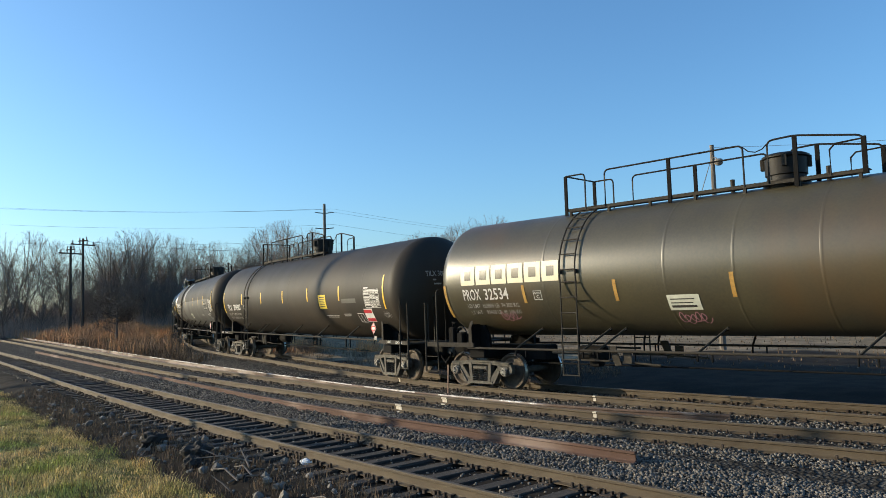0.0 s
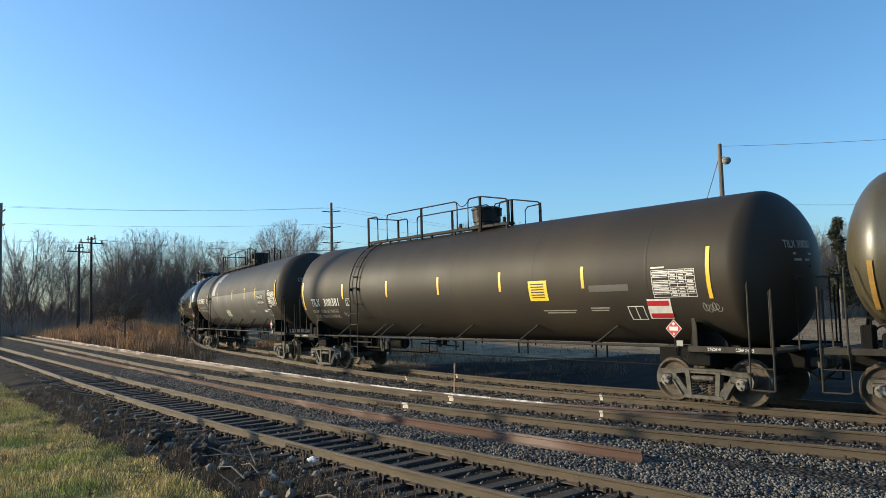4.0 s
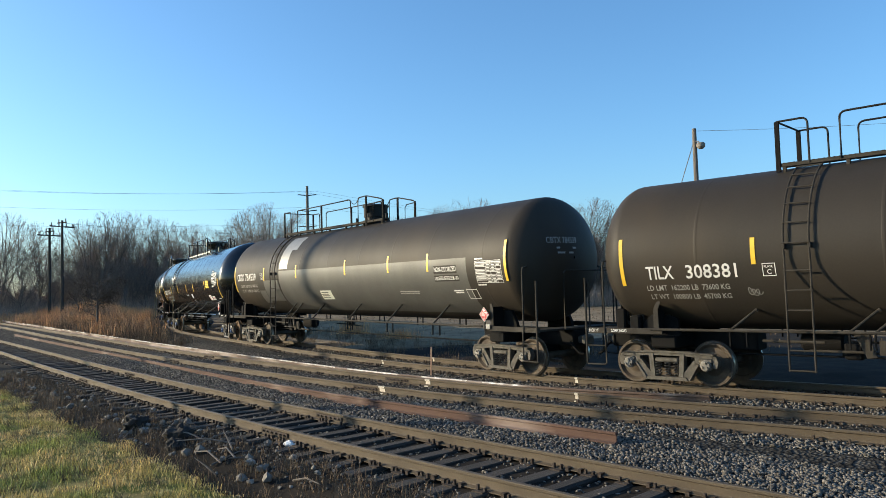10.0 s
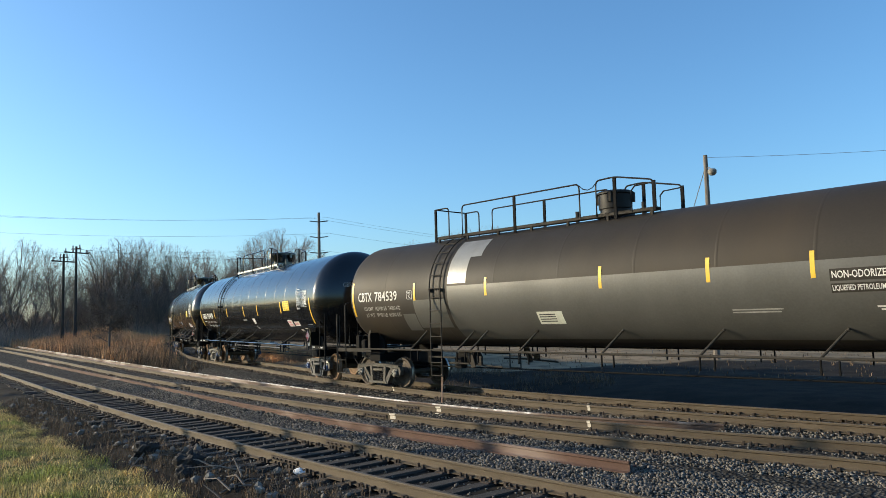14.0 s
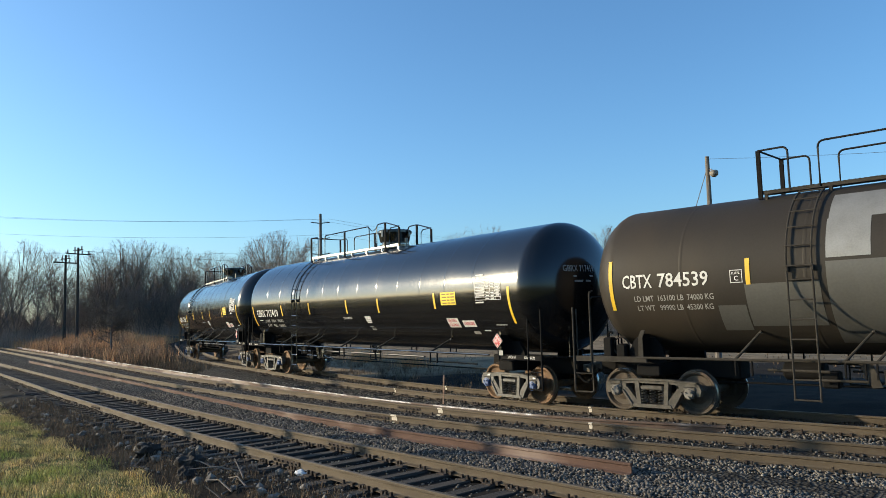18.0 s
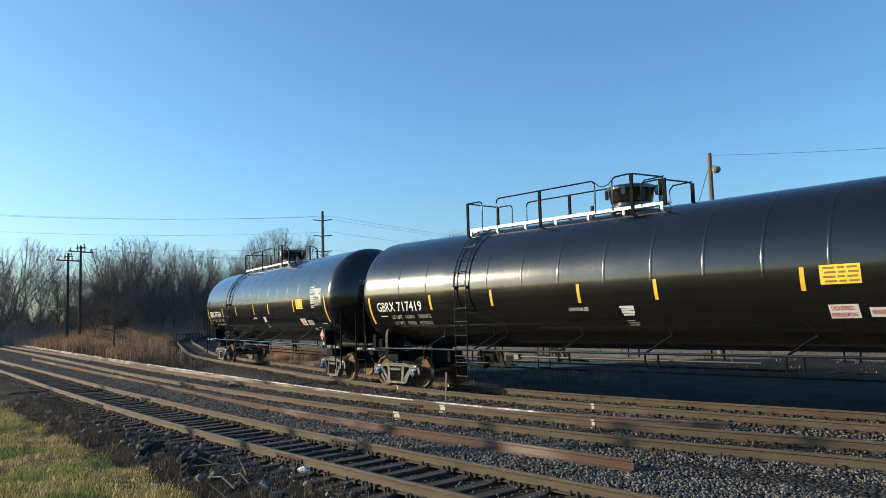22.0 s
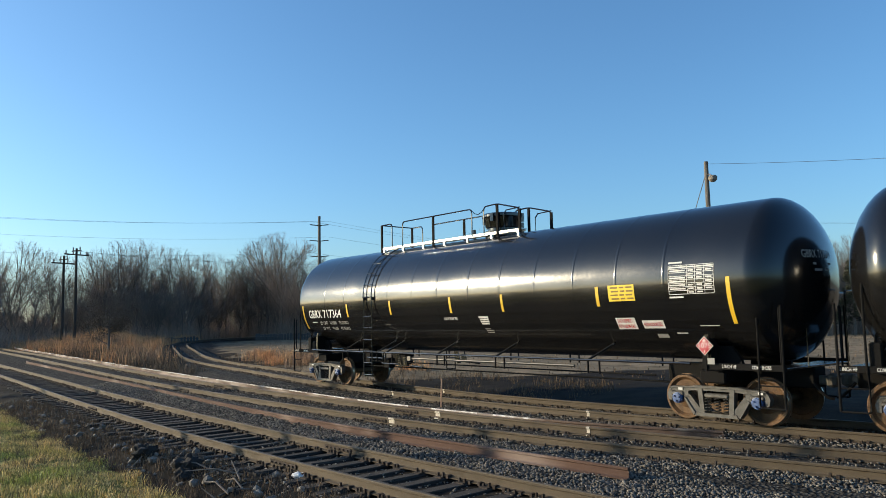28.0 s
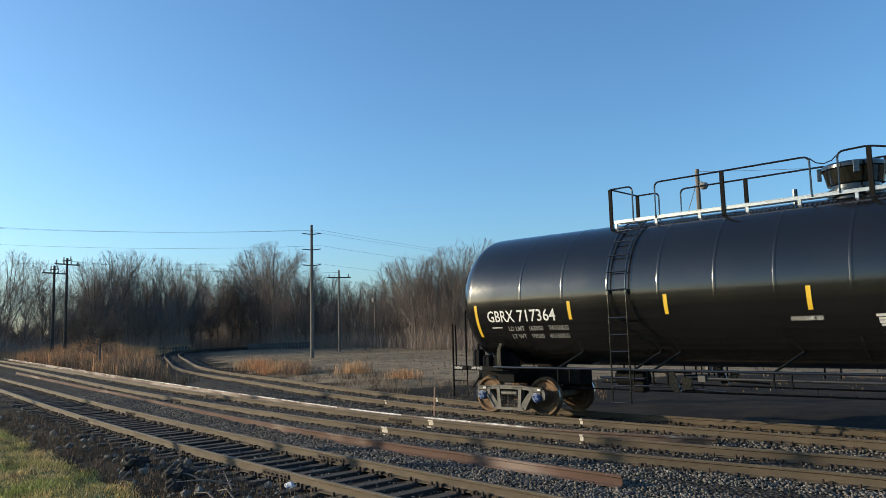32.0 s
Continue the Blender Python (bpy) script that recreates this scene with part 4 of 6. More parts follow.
    part("hand_brake_stand", Shape().box(hb - 0.1, -1.1, 1.15, hb + 0.12, -0.85, 1.62, None, 0.03), M_BLACKSHADE, car)
    part("brake_wheel", Shape().lathe([(0, 0.20), (0.02, 0.22), (0.04, 0.20), (0.02, 0.18), (0, 0.20)], 24, Matrix.Translation((hb + 0.3, -1.0, 1.42)) @ Matrix.Rotation(math.pi / 2, 4, "Z")), iron, car)
    part("brake_gear_box", Shape().box(hb + 0.25, -1.15, 1.16, hb + 0.5, -0.9, 1.48, None, 0.04), M_BLACKSHADE, car)
    rod("brake_chain", [(hb, -1.0, 1.6), (hb + 0.02, -1.02, 1.75), (hb + 0.12, -1.02, 1.72)], 0.03, M_BLACKSHADE, car)
    bx = -tc / 2 + 1.9
    part("brake_reservoir", Shape().lathe([(0, 0.0), (0, 0.16), (0.05, 0.2), (0.75, 0.2), (0.8, 0.16), (0.8, 0.0)], 18, Matrix.Translation((bx + 0.4, 0.3, 0.9))), M_BLACKSHADE, car, smooth=True)
    part("brake_valve", Shape().box(bx + 1.5, -1.0, 0.68, bx + 1.8, -0.75, 1.0, None, 0.03), M_BLACKSHADE, car)
    rod("brake_rod", [(-tc / 2 + 0.9, -0.3, 0.66), (tc / 2 - 0.9, -0.3, 0.7)], 0.02, M_BLACKSHADE, car)
    if spec.get("long_pipe"):
        rod("heater_pipe", [(-2.2, -1.30, 1.04), (4.0, -1.30, 1.04)], 0.03, M_PIPE, car, "shiny dark metal pipe")
        part("pipe_end", Shape().box(-2.35, -1.36, 0.97, -2.18, -1.24, 1.11, None, 0.01), M_PIPE, car)
    if spec.get("placard"):
        placard(car, *spec["placard"])
    rollers = []
    for e in (-1, 1):
        rollers += bogie(car, e * tc / 2, fresh)
    return car, rollers


def placard(car, x, z, plain):
    """A diamond hazard placard in its holder, hung on the bracket over the front truck."""
    def flat(name, mesh, material, y, dx, dz, parent, label=""):
        return part(name, Shape().add([(x + dx + u, y, z + dz + v) for u, v in mesh[0]], mesh[1]), material, parent, label)
    holder = part("placard_holder", Shape().extrude([(x - 0.2, z), (x, z - 0.2), (x + 0.2, z), (x, z + 0.2)], -1.47, -1.46).box(x - 0.02, -1.46, z - 0.5, x + 0.02, -1.44, z + 0.1), M_BLACKSHADE, car)
    d = flat("placard", diamond_mesh(0.19), M_WHITE, -1.474, 0, 0, holder, "red and white diamond hazard placard")
    flat("placard_face", diamond_mesh(0.175), M_RED, -1.478, 0, 0, holder)
    if not plain:
        t = text_mesh("1075", 0.15, "CENTER")
        tagged(flat("lettering", t, M_WHITE, -1.482, 0, 0, holder), kind="stuff")
    else:
        flat("number_strip", bar_mesh(0.2, 0.08), M_WHITE, -1.482, -0.1, 0, holder)
    flat("flame_mark", diamond_mesh(0.04), M_WHITE, -1.482, 0, 0.10, holder)
    flat("class_mark", bar_mesh(0.03, 0.05), M_WHITE, -1.482, -0.015, -0.11, holder)
    flat("notice", bar_mesh(0.15, 0.12), M_DIMWHITE, -1.474, 0.05, -0.30, holder, "small white notice below the placard")


def data_table(bent, x, ang, material, w=1.0, h=0.52):
    t = bent("test_data_table", bar_mesh(w, 0.02), material, x, ang + 9)
    R = 57.3 / 1.57
    for k in range(9):
        bent("table_line", bar_mesh(w, 0.012), material, x, ang + (h / 2 - h * k / 8) * R, t)
    for u in (0.0, 0.42, 0.6, 0.8, 1.0):
        bent("table_rule", bar_mesh(0.012, h), material, x + u * w, ang, t)
    for k in range(8):
        for u, l in ((0.03, 0.36), (0.45, 0.12), (0.64, 0.12), (0.83, 0.14)):
            if (k * 7 + int(u * 50)) % 5:
                bent("small_print", bar_mesh(l * w, 0.03), material, x + u * w, ang + (h / 2 - h * (k + 0.5) / 8) * R, t)
    bent("small_print", bar_mesh(0.32 * w, 0.035), material, x, ang + (h / 2 + 0.06) * R, t)
    bent("small_print", bar_mesh(0.32 * w, 0.035), material, x, ang - (h / 2 + 0.06) * R, t)


def small_rows(bent, x, ang, rows, material, h=0.035):
    """Lines of print too small to read, as bars."""
    for i, (off, w) in enumerate(rows):
        bent("small_print", bar_mesh(w, h), material, x + off, ang - i * 2.3)


def weights(bent, x, ang, row1, row2, material, size=0.17, width=1.75):
    q = width / text_width(row1, size)
    bent("lettering", text_mesh(row1, size, squeeze=q), material, x, ang)
    bent("lettering", text_mesh(row2, size, squeeze=q), material, x + 0.04, ang - 8)


def plate_box(bent, x, ang, material):
    b = bent("plate_box", bar_mesh(0.24, 0.014), material, x, ang + 4.4)
    bent("box_edge", bar_mesh(0.24, 0.014), material, x, ang - 4.4, b)
    bent("box_edge", bar_mesh(0.014, 0.25), material, x, ang, b)
    bent("box_edge", bar_mesh(0.014, 0.25), material, x + 0.226, ang, b)
    bent("lettering", text_mesh("PLATE", 0.06), material, x + 0.03, ang + 2.2, b)
    bent("lettering", text_mesh("C", 0.13), material, x + 0.075, ang - 1.6, b)


def end_mark(tank, spec, text, R, zc, half, material):
    """Lettering on the tank's front head."""
    head = R * HEAD

    def on_head(name, flat, u0, v0):
        pts, faces = flat
        out = []
        for u, v in pts:
            y, z = u0 + u, v0 + v
            rr = min(0.995, math.hypot(y, z) / R)
            out.append((half + spec.get("nose", NOSE) + head * dish(rr) + 0.010, y, zc + z))
        part(name, Shape().add(out, faces), material, tank)
    half_w = text_width(text, 0.22) * 0.36
    for c, u in spread_letters(text, 0.22, 0.72):
        on_head("letter", text_mesh(c, 0.22, squeeze=0.72), -0.35 - half_w + u, 0.42)
    on_head("small_print", bar_mesh(0.62, 0.045), -0.55, 0.24)
    on_head("small_print", bar_mesh(0.50, 0.045), -0.53, 0.12)


def marks_tilx(bent, tank, spec, R, zc, half):
    W = M_WHITE
    bent.letters("TILX", 0.39, W, -7.80, -17.5, width=0.60)
    bent.letters("308381", 0.39, W, -6.95, -17.5, width=1.04)
    weights(bent, -7.85, -29.5, "LD LMT  162200 LB  73600 KG", "LT WT  100800 LB  45700 KG", M_DIMWHITE)
    plate_box(bent, -5.43, -17.5, W)
    data_table(bent, 6.90, -12, W, 1.02, 0.58)
    s = bent("notice", bar_mesh(0.62, 0.50), M_SIGNYEL, 3.27, -13.5, label="yellow emergency notice")
    for k in range(6):
        bent("small_print", bar_mesh(0.44, 0.03), M_INK, 3.35, -13.5 + (0.17 - 0.068 * k) * 36, s, 0.013)
    r = bent("notice", bar_mesh(0.58, 0.48), M_WHITE, 6.66, -33, label="white notice with red bands", lean=0.12)
    for k in (0.15, -0.17):
        bent("red_band", bar_mesh(0.54, 0.12), M_RED, 6.68, -33 + k * 36, r, 0.013, lean=0.12)
    b = bent("notice_box", bar_mesh(0.42, 0.02), W, 6.14, -30)
    bent("box_edge", bar_mesh(0.42, 0.02), W, 6.14, -43, b)
    for u in (0.0, 0.2, 0.4):
        bent("box_edge", bar_mesh(0.02, 0.36), W, 6.14 + u, -36.5, b)
    bent("faded_patch", bar_mesh(1.1, 0.15), M_GREYPATCH, 5.18, -13.5, label="pale faded patch")
    small_rows(bent, 3.6, -33, [(0, 1.05), (0.1, 0.9)], M_DIMWHITE, 0.03)
    small_rows(bent, 5.1, -31, [(0, 0.55), (0, 0.5)], M_DIMWHITE, 0.03)
    bent("scribble", ribbon(5, 0.07, 0.08, 0.012), M_DIMWHITE, 8.0, -32)
    bent("scribble", ribbon(3, 0.07, 0.07, 0.012), M_DIMWHITE, -5.75, -34)
    end_mark(tank, spec, "TILX 308381", R, zc, half, M_DIMWHITE)


def marks_cbtx(bent, tank, spec, R, zc, half):
    W = M_WHITE
    bent.letters("CBTX", 0.40, W, -8.24, -5.5, width=0.70)
    bent.letters("784539", 0.40, W, -7.42, -5.5, width=1.10)
    weights(bent, -8.0, -19, "LD LMT  163100 LB  74000 KG", "LT WT   99900 LB  45300 KG", M_DIMWHITE)
    plate_box(bent, -5.88, -5, W)
    data_table(bent, 7.61, -13.3, W, 0.99, 0.58)
    k1 = bent("label_ground", bar_mesh(1.02, 0.22), M_TAUPE, 5.82, -9, lift_by=0.010)
    bent.letters("NON-ODORIZED", 0.185, W, 5.85, -9, k1, 0.014, width=0.97)
    k2 = bent("label_ground", bar_mesh(1.08, 0.17), M_TAUPE, 5.82, -18, lift_by=0.010)
    bent("lettering", text_mesh("LIQUEFIED PETROLEUM GAS", 0.14, squeeze=1.04 / text_width("LIQUEFIED PETROLEUM GAS", 0.14)), W, 5.84, -18, k2, 0.014)
    # repaint: a grey lower flank with a straight upper edge, and a silver band beside the ladder
    bent("repaint_patch", bar_mesh(11.4, 1.75), M_GREYPATCH, -4.15, -31.5, lift_by=0.005, label="grey repainted lower flank")
    bent("repaint_patch", bar_mesh(0.72, 0.76), M_SILVER, -4.14, 18, lift_by=0.006, label="bright silver repainted band")
    bent("repaint_patch", bar_mesh(1.1, 0.70), M_SILVER, -4.12, 44.5, lift_by=0.006, label="bright silver repainted band")
    bent("repaint_patch", bar_mesh(1.35, 0.9), M_GREYPATCH, -5.62, -28, lift_by=0.005)
    bent("repaint_patch", bar_mesh(0.55, 0.6), M_GREYPATCH, -6.2, -38, lift_by=0.005)
    s = bent("notice", bar_mesh(0.78, 0.36), M_PALE, -1.10, -35.5, label="pale green sticker")
    for k in range(4):
        bent("small_print", bar_mesh(0.5, 0.03), M_INK, -1.04, -35.5 + (0.11 - 0.07 * k) * 36, s, 0.013)
    small_rows(bent, 3.9, -32, [(0, 1.0), (0, 0.95)], M_DIMWHITE, 0.03)
    small_rows(bent, 6.5, -32, [(0, 0.42), (0.05, 0.35)], W, 0.035)
    b = bent("notice_box", bar_mesh(0.45, 0.02), W, 7.03, -31)
    bent("box_edge", bar_mesh(0.45, 0.02), W, 7.03, -42, b)
    for u in (0.0, 0.22, 0.43):
        bent("box_edge", bar_mesh(0.02, 0.32), W, 7.03 + u, -36.5, b)
    end_mark(tank, spec, "CBTX 784539", R, zc, half, M_DIMWHITE)


def marks_gbrx(number, load, light):
    def marks(bent, tank, spec, R, zc, half):
        W = M_WHITE
        bent.letters("GBRX", 0.40, W, -7.64, -18, width=0.84)
        bent.letters(number, 0.40, W, -6.70, -18, width=1.12)
        weights(bent, -7.05, -29.5, "LD LMT   " + load, "LT WT    " + light, M_DIMWHITE)
        bent("small_print", bar_mesh(0.32, 0.03), W, -7.55, -28)
        data_table(bent, 6.83, -1.4, W, 1.0, 0.57)
        s = bent("notice", bar_mesh(0.68, 0.35), M_SIGNYEL, 5.31, -9, label="yellow emergency notice")
        for k in range(4):
            for u, w in ((0.0, 0.20), (0.24, 0.12), (0.40, 0.17)):
                bent("small_print", bar_mesh(w, 0.035), M_SIGNINK, 5.37 + u + 0.02 * (k % 2), -9 + (0.12 - 0.08 * k) * 36, s, 0.013)
        a = bent("notice", bar_mesh(0.50, 0.29), W, 5.36, -34.5, label="white notice with red lettering")
        bent("lettering", text_mesh("LIQUEFIED", 0.12, squeeze=0.68), M_RED, 5.40, -32, a, 0.013)
        bent("lettering", text_mesh("PETROLEUM GAS", 0.12, squeeze=0.46), M_RED, 5.38, -37, a, 0.013)
        c = bent("notice", bar_mesh(0.52, 0.20), W, 6.02, -35.5, label="white notice with red lettering")
        bent("lettering", text_mesh("NON-ODORIZED", 0.13, squeeze=0.44), M_RED, 6.05, -35.5, c, 0.013)
        bent("notice", bar_mesh(0.26, 0.11), M_DIMWHITE, 6.26, -47)
        bent("small_print", bar_mesh(0.25, 0.03), W, 6.75, -44)
        bent("lettering", text_mesh("0.5 INCH CERAMIC FIBER", 0.12, squeeze=0.42), W, -0.40, -27)
        small_rows(bent, 1.0, -26, [(0, 0.36), (0.03, 0.33), (0.03, 0.33), (0.05, 0.28)], W, 0.05)
        small_rows(bent, 1.08, -39, [(0, 0.2), (0.02, 0.28), (0.02, 0.25)], M_DIMWHITE, 0.025)
        bent("small_print", bar_mesh(0.42, 0.02), W, 7.35, -37)
        end_mark(tank, spec, "GBRX " + number, R, zc, half, M_DIMWHITE)
    return marks


def marks_prox(bent, tank, spec, R, zc, half):
    W = M_WHITE
    for k in range(6):
        x = -7.87 + 0.54 * k
        block = bent("logo_block", bar_mesh(0.49, 0.49), M_GOLDWHITE, x, 0.0, label="plain golden-white block of an owner's mark")
        bent("block_hole", bar_mesh(0.22, 0.24), M_OLIVE, x + 0.14, 0.0, block, 0.014)
    bent.letters("PROX", 0.42, W, -7.86, -20, width=0.62)
    bent.letters("32534", 0.42, W, -7.12, -20, width=0.82)
    weights(bent, -7.8, -32, "LD LMT  163800 LB  74 300 KG", "LT WT    99400 LB  45 100 KG", M_DIMWHITE)
    plate_box(bent, -5.5, -22.5, W)
    s = bent("notice", bar_mesh(0.72, 0.38), M_PALE, -2.0, -34.5, label="pale sticker with dark print")
    for k, (w, h) in enumerate(((0.55, 0.025), (0.5, 0.025), (0.56, 0.06))):
        bent("small_print", bar_mesh(w, h), M_INK, -1.94, -34.5 + (0.10 - 0.1 * k) * 36, s, 0.013)
    bent("scribble", ribbon(4, 0.13, 0.12, 0.022), M_PINK, -6.75, -46)
    bent("scribble", ribbon(5, 0.12, 0.13, 0.022), M_PINK, -1.85, -52)
    end_mark(tank, spec, "PROX 32534", R, zc, half, M_DIMWHITE)


RING = [-6.55, -5.35, -4.15, -2.95, -1.75, -0.6, 0.7, 1.9, 3.1, 4.3, 5.5, 6.7]
GB = dict(R=1.605, zc=2.925, half=7.9, nose=0.52, hold=-0.90, paint=M_BLACK, iron=M_BSTEEL, new=True, rings=RING, tape=M_YELLOW, deck=(-4.55, 1.75), dome=0.48, post=-1.88, ladder=-4.1, braces=(-5.65, -3.7, -3.25, -0.8, 1.55, 4.55), out=1.6, long_pipe=True, stencil=True, placard=(7.46, 1.56, False),
          stripes=[(8.12, -18, 0.95), (5.0, -11, 0.44), (1.98, -13, 0.44), (-0.03, -13, 0.44), (-2.81, -13, 0.42), (-5.18, -14.5, 0.42), (-7.98, -22, 0.85)],
          label="glossy black pressure tank car with white lettering and yellow tape")
SPECS = dict(
    PROX=dict(R=1.495, zc=2.975, half=8.15, zr=1.08, hold=-1.04, paint=M_OLIVE, iron=M_DUSTY, new=False, rings=[-5.15, -1.97, -0.47, 1.17, 4.5], tape=M_OLDYEL, deck=(-5.0, 1.75), dome=0.1, post=-2.2, ladder=-4.6, braces=(-6.2, -4.2, -3.8, -1.4, 1.6, 4.6), out=1.75, marks=marks_prox,
              stripes=[(-5.8, -21, 0.46), (-3.2, -21, 0.5), (-0.53, -20.5, 0.52), (2.4, -20, 0.5), (-8.5, -27, 0.95), (8.3, -20, 0.9)], label="weathered olive-brown pressure tank car with rust stains and white block lettering"),
    TILX=dict(R=1.56, zc=2.825, half=8.2, paint=M_TAUPE, iron=M_DUSTY, new=False, rings=[-6.7, -3.4, 0.2, 3.4, 6.76], tape=M_YELLOW, deck=(-5.35, 1.65), dome=0.08, post=-2.3, ladder=-5.0, braces=(-6.15, -4.05, -3.65, -2.2, 0.2, 2.7, 5.2), out=1.75, stencil=True, placard=(7.3, 1.57, True), marks=marks_tilx,
              stripes=[(8.22, -5, 1.05), (5.02, -3.5, 0.5), (2.24, -3.3, 0.5), (-0.34, -3.8, 0.5), (-2.94, -4, 0.5), (-5.58, -4, 0.5), (-8.35, -8, 1.0)], label="matt taupe pressure tank car with white lettering and yellow tape"),
    CBTX=dict(R=1.535, zc=2.94, half=8.3, paint=M_TAUPE, iron=M_DUSTY, new=False, rings=[-6.9, -4.5, -2.4, -0.3, 1.8, 3.7, 5.6, 7.9], tape=M_YELLOW, deck=(-5.55, 1.85), dome=0.38, post=-2.4, ladder=-4.8, braces=(-5.95, -4.0, -3.5, -1.75, 0.75, 3.15, 5.5), out=1.75, placard=(7.8, 1.51, False), marks=marks_cbtx,
              stripes=[(8.76, -3.5, 1.02), (5.54, -1, 0.5), (3.52, 0, 0.5), (0.92, 0, 0.5), (-2.68, -1, 0.48), (-5.54, -2, 0.5), (-8.52, -7.5, 1.08)], label="taupe tank car with grey repainted flank and silver band"),
    GBRA=dict(GB, marks=marks_gbrx("717419", "163800    74300KG", "99200    45000KG")),
    GBRB=dict(GB, marks=marks_gbrx("717364", "163500    74150KG", "99500    45150KG")),
)
# each car's middle on the way along the track at the start, and the train's steady roll
CAR_AT = dict(PROX=-7.10, TILX=-26.51, CBTX=-46.57, GBRA=-65.84, GBRB=-84.57)
CARS = {k: tank_car(k, SPECS[k]) for k in SPECS}


# seconds, and the metres rolled by then
WAY_T = [t for t, *_ in PATH]
WAY = [0.0, 1.32, 2.63, 3.93, 5.22, 6.51, 7.79, 9.06, 10.32, 11.57, 16.59, 17.84, 19.1, 20.36, 21.61, 22.88, 24.09, 25.35, 26.58, 27.81, 29.04, 30.26, 31.47, 32.66, 33.86, 35.12, 36.38, 41.33, 42.54, 43.77, 44.99, 46.2, 47.42, 48.64, 49.84, 51.05, 52.25, 53.48, 54.68, 55.98, 57.21, 58.43, 59.66, 60.88, 62.1, 63.29, 68.01, 69.18, 70.36, 71.52, 72.72, 73.91, 75.14, 76.35, 77.53, 78.73]


def rolled(t):
    return float(np.interp(t, WAY_T, WAY))


def motions():
    """The train rolls past along its track; its wheels turn with it."""
    for key, (car, rollers) in CARS.items():
        rows = []
        for i in range(65):
            t = i * 0.5
            a, h = CAR_AT[key] + rolled(t), CAR_TC[key] / 2
            f, r = LINE_T.at(a + h), LINE_T.at(a - h)
            m = (f + r) / 2
            zf, zr = float(rail_lift(f[0])), float(rail_lift(r[0]))
            rows.append((t, pose(m[0], m[1], (zf + zr) / 2, 0, -math.degrees(math.atan2(zf - zr, 2 * h)), math.degrees(math.atan2(f[1] - r[1], f[0] - r[0])))))
        walk(car, rows)
        for ws, x in rollers:
            walk(ws, [(i * 0.2, pose(x, 0, WHEEL_R) @ Matrix.Rotation(rolled(i * 0.2) / WHEEL_R, 4, "Y")) for i in range(161)])


# ---- things lying about the tracks ----
def curve_points(nodes, step=0.6):
    return [tuple(p) for p in spline(nodes, step)]


LOOSE = [(-7.5, 13.54), (-10.4, 12.72), (-13.8, 12.36), (-16.0, 12.25), (-20, 12.37), (-36, 13.5), (-60, 15.6), (-100, 19.2)]
silver_rail = loose_rail(curve_points(LOOSE), -0.005, 0.06, M_LOOSE, "long loose rail with flaking silvery paint beside the main track")


def paint_streaks(parent, nodes, z, seed):
    """Flaked strips of silver paint left along a rail's head, each a part."""
    pts, rng = spline(nodes, 0.1), random.Random(seed)
    i = 42
    while i < len(pts) - 12:
        n = rng.randint(5, 26) if i < 240 else rng.randint(12, 40)
        run = [Vector((p[0], p[1], 0)) for p in pts[i:min(i + n, len(pts) - 2)]]
        if len(run) < 3:
            break
        w, s = rng.uniform(0.015, 0.05), Shape()
        verts = []
        for k, p in enumerate(run):
            d = (run[min(k + 1, len(run) - 1)] - run[max(k - 1, 0)]).normalized()
            side = Vector((d.y, -d.x, 0))
            e = w * (0.25 if k in (0, len(run) - 1) else rng.uniform(0.75, 1.1))
            for v, h in ((-0.039, -0.022), (-0.030, 0.003), (-0.030 + e, 0.003)):
                verts.append(p + side * v + Vector((0, 0, z + h + v * 0.06)))
        s.add(verts, [(3 * k + c, 3 * k + c + 1, 3 * k + c + 4, 3 * k + c + 3) for k in range(len(run) - 1) for c in (0, 1)])
        part("paint_streak", s, M_FLAKE, parent)
        i += n + (rng.randint(1, 9) if i < 240 else rng.randint(2, 30))


paint_streaks(silver_rail, LOOSE, -0.005, 8)
loose_rail(curve_points([(-6.9, 9.62), (-9.2, 9.5), (-11.7, 9.36), (-15.0, 9.28), (-21.9, 9.53), (-28.3, 9.97), (-39, 10.65), (-58.6, 12.0)]), -0.06, -0.05, M_REDRAIL, "long red-rusted loose rail lying in the ballast")


def paint_mark(track_name, line, a, lat, z, w, h):
    p, d = line.off(a, lat + 0.0, z), line.way(a)
    m = Matrix.Translation(p) @ Matrix.Rotation(math.atan2(d[1], d[0]), 4, "Z")
    s = Shape().box(-w / 2, -0.042, -0.036, w / 2, -0.0385, -0.006, m).box(-w / 2 * 0.9, -0.016, -0.125, w / 2, -0.0105, -0.05, m)
    s.box(-w / 2, -0.036, -0.002, w / 2, 0.0, 0.003, m)
    s.box(-w / 2 + 0.02, -0.078, -0.178, w / 2 - 0.03, -0.02, -0.155, m)
    part("paint_mark", s, M_MARK, bpy.data.objects[track_name], "splashed white paint mark")


paint_mark("main_track", LINE_M, -14.25, 0.755, 0, 0.20, 0.2)
paint_mark("main_track", LINE_M, -14.3, -0.755, 0, 0.17, 0.2)
paint_mark("main_track", LINE_M, -9.9, -0.755, 0, 0.08, 0.1)
paint_mark("train_track", LINE_T, -11.3, 0.755, float(rail_lift(-11.3)), 0.08, 0.1)
paint_mark("train_track", LINE_T, -18.25, -0.755, float(rail_lift(-18.2)), 0.07, 0.1)
paint_mark("train_track", LINE_T, -18.9, 0.755, float(rail_lift(-18.8)), 0.07, 0.1)

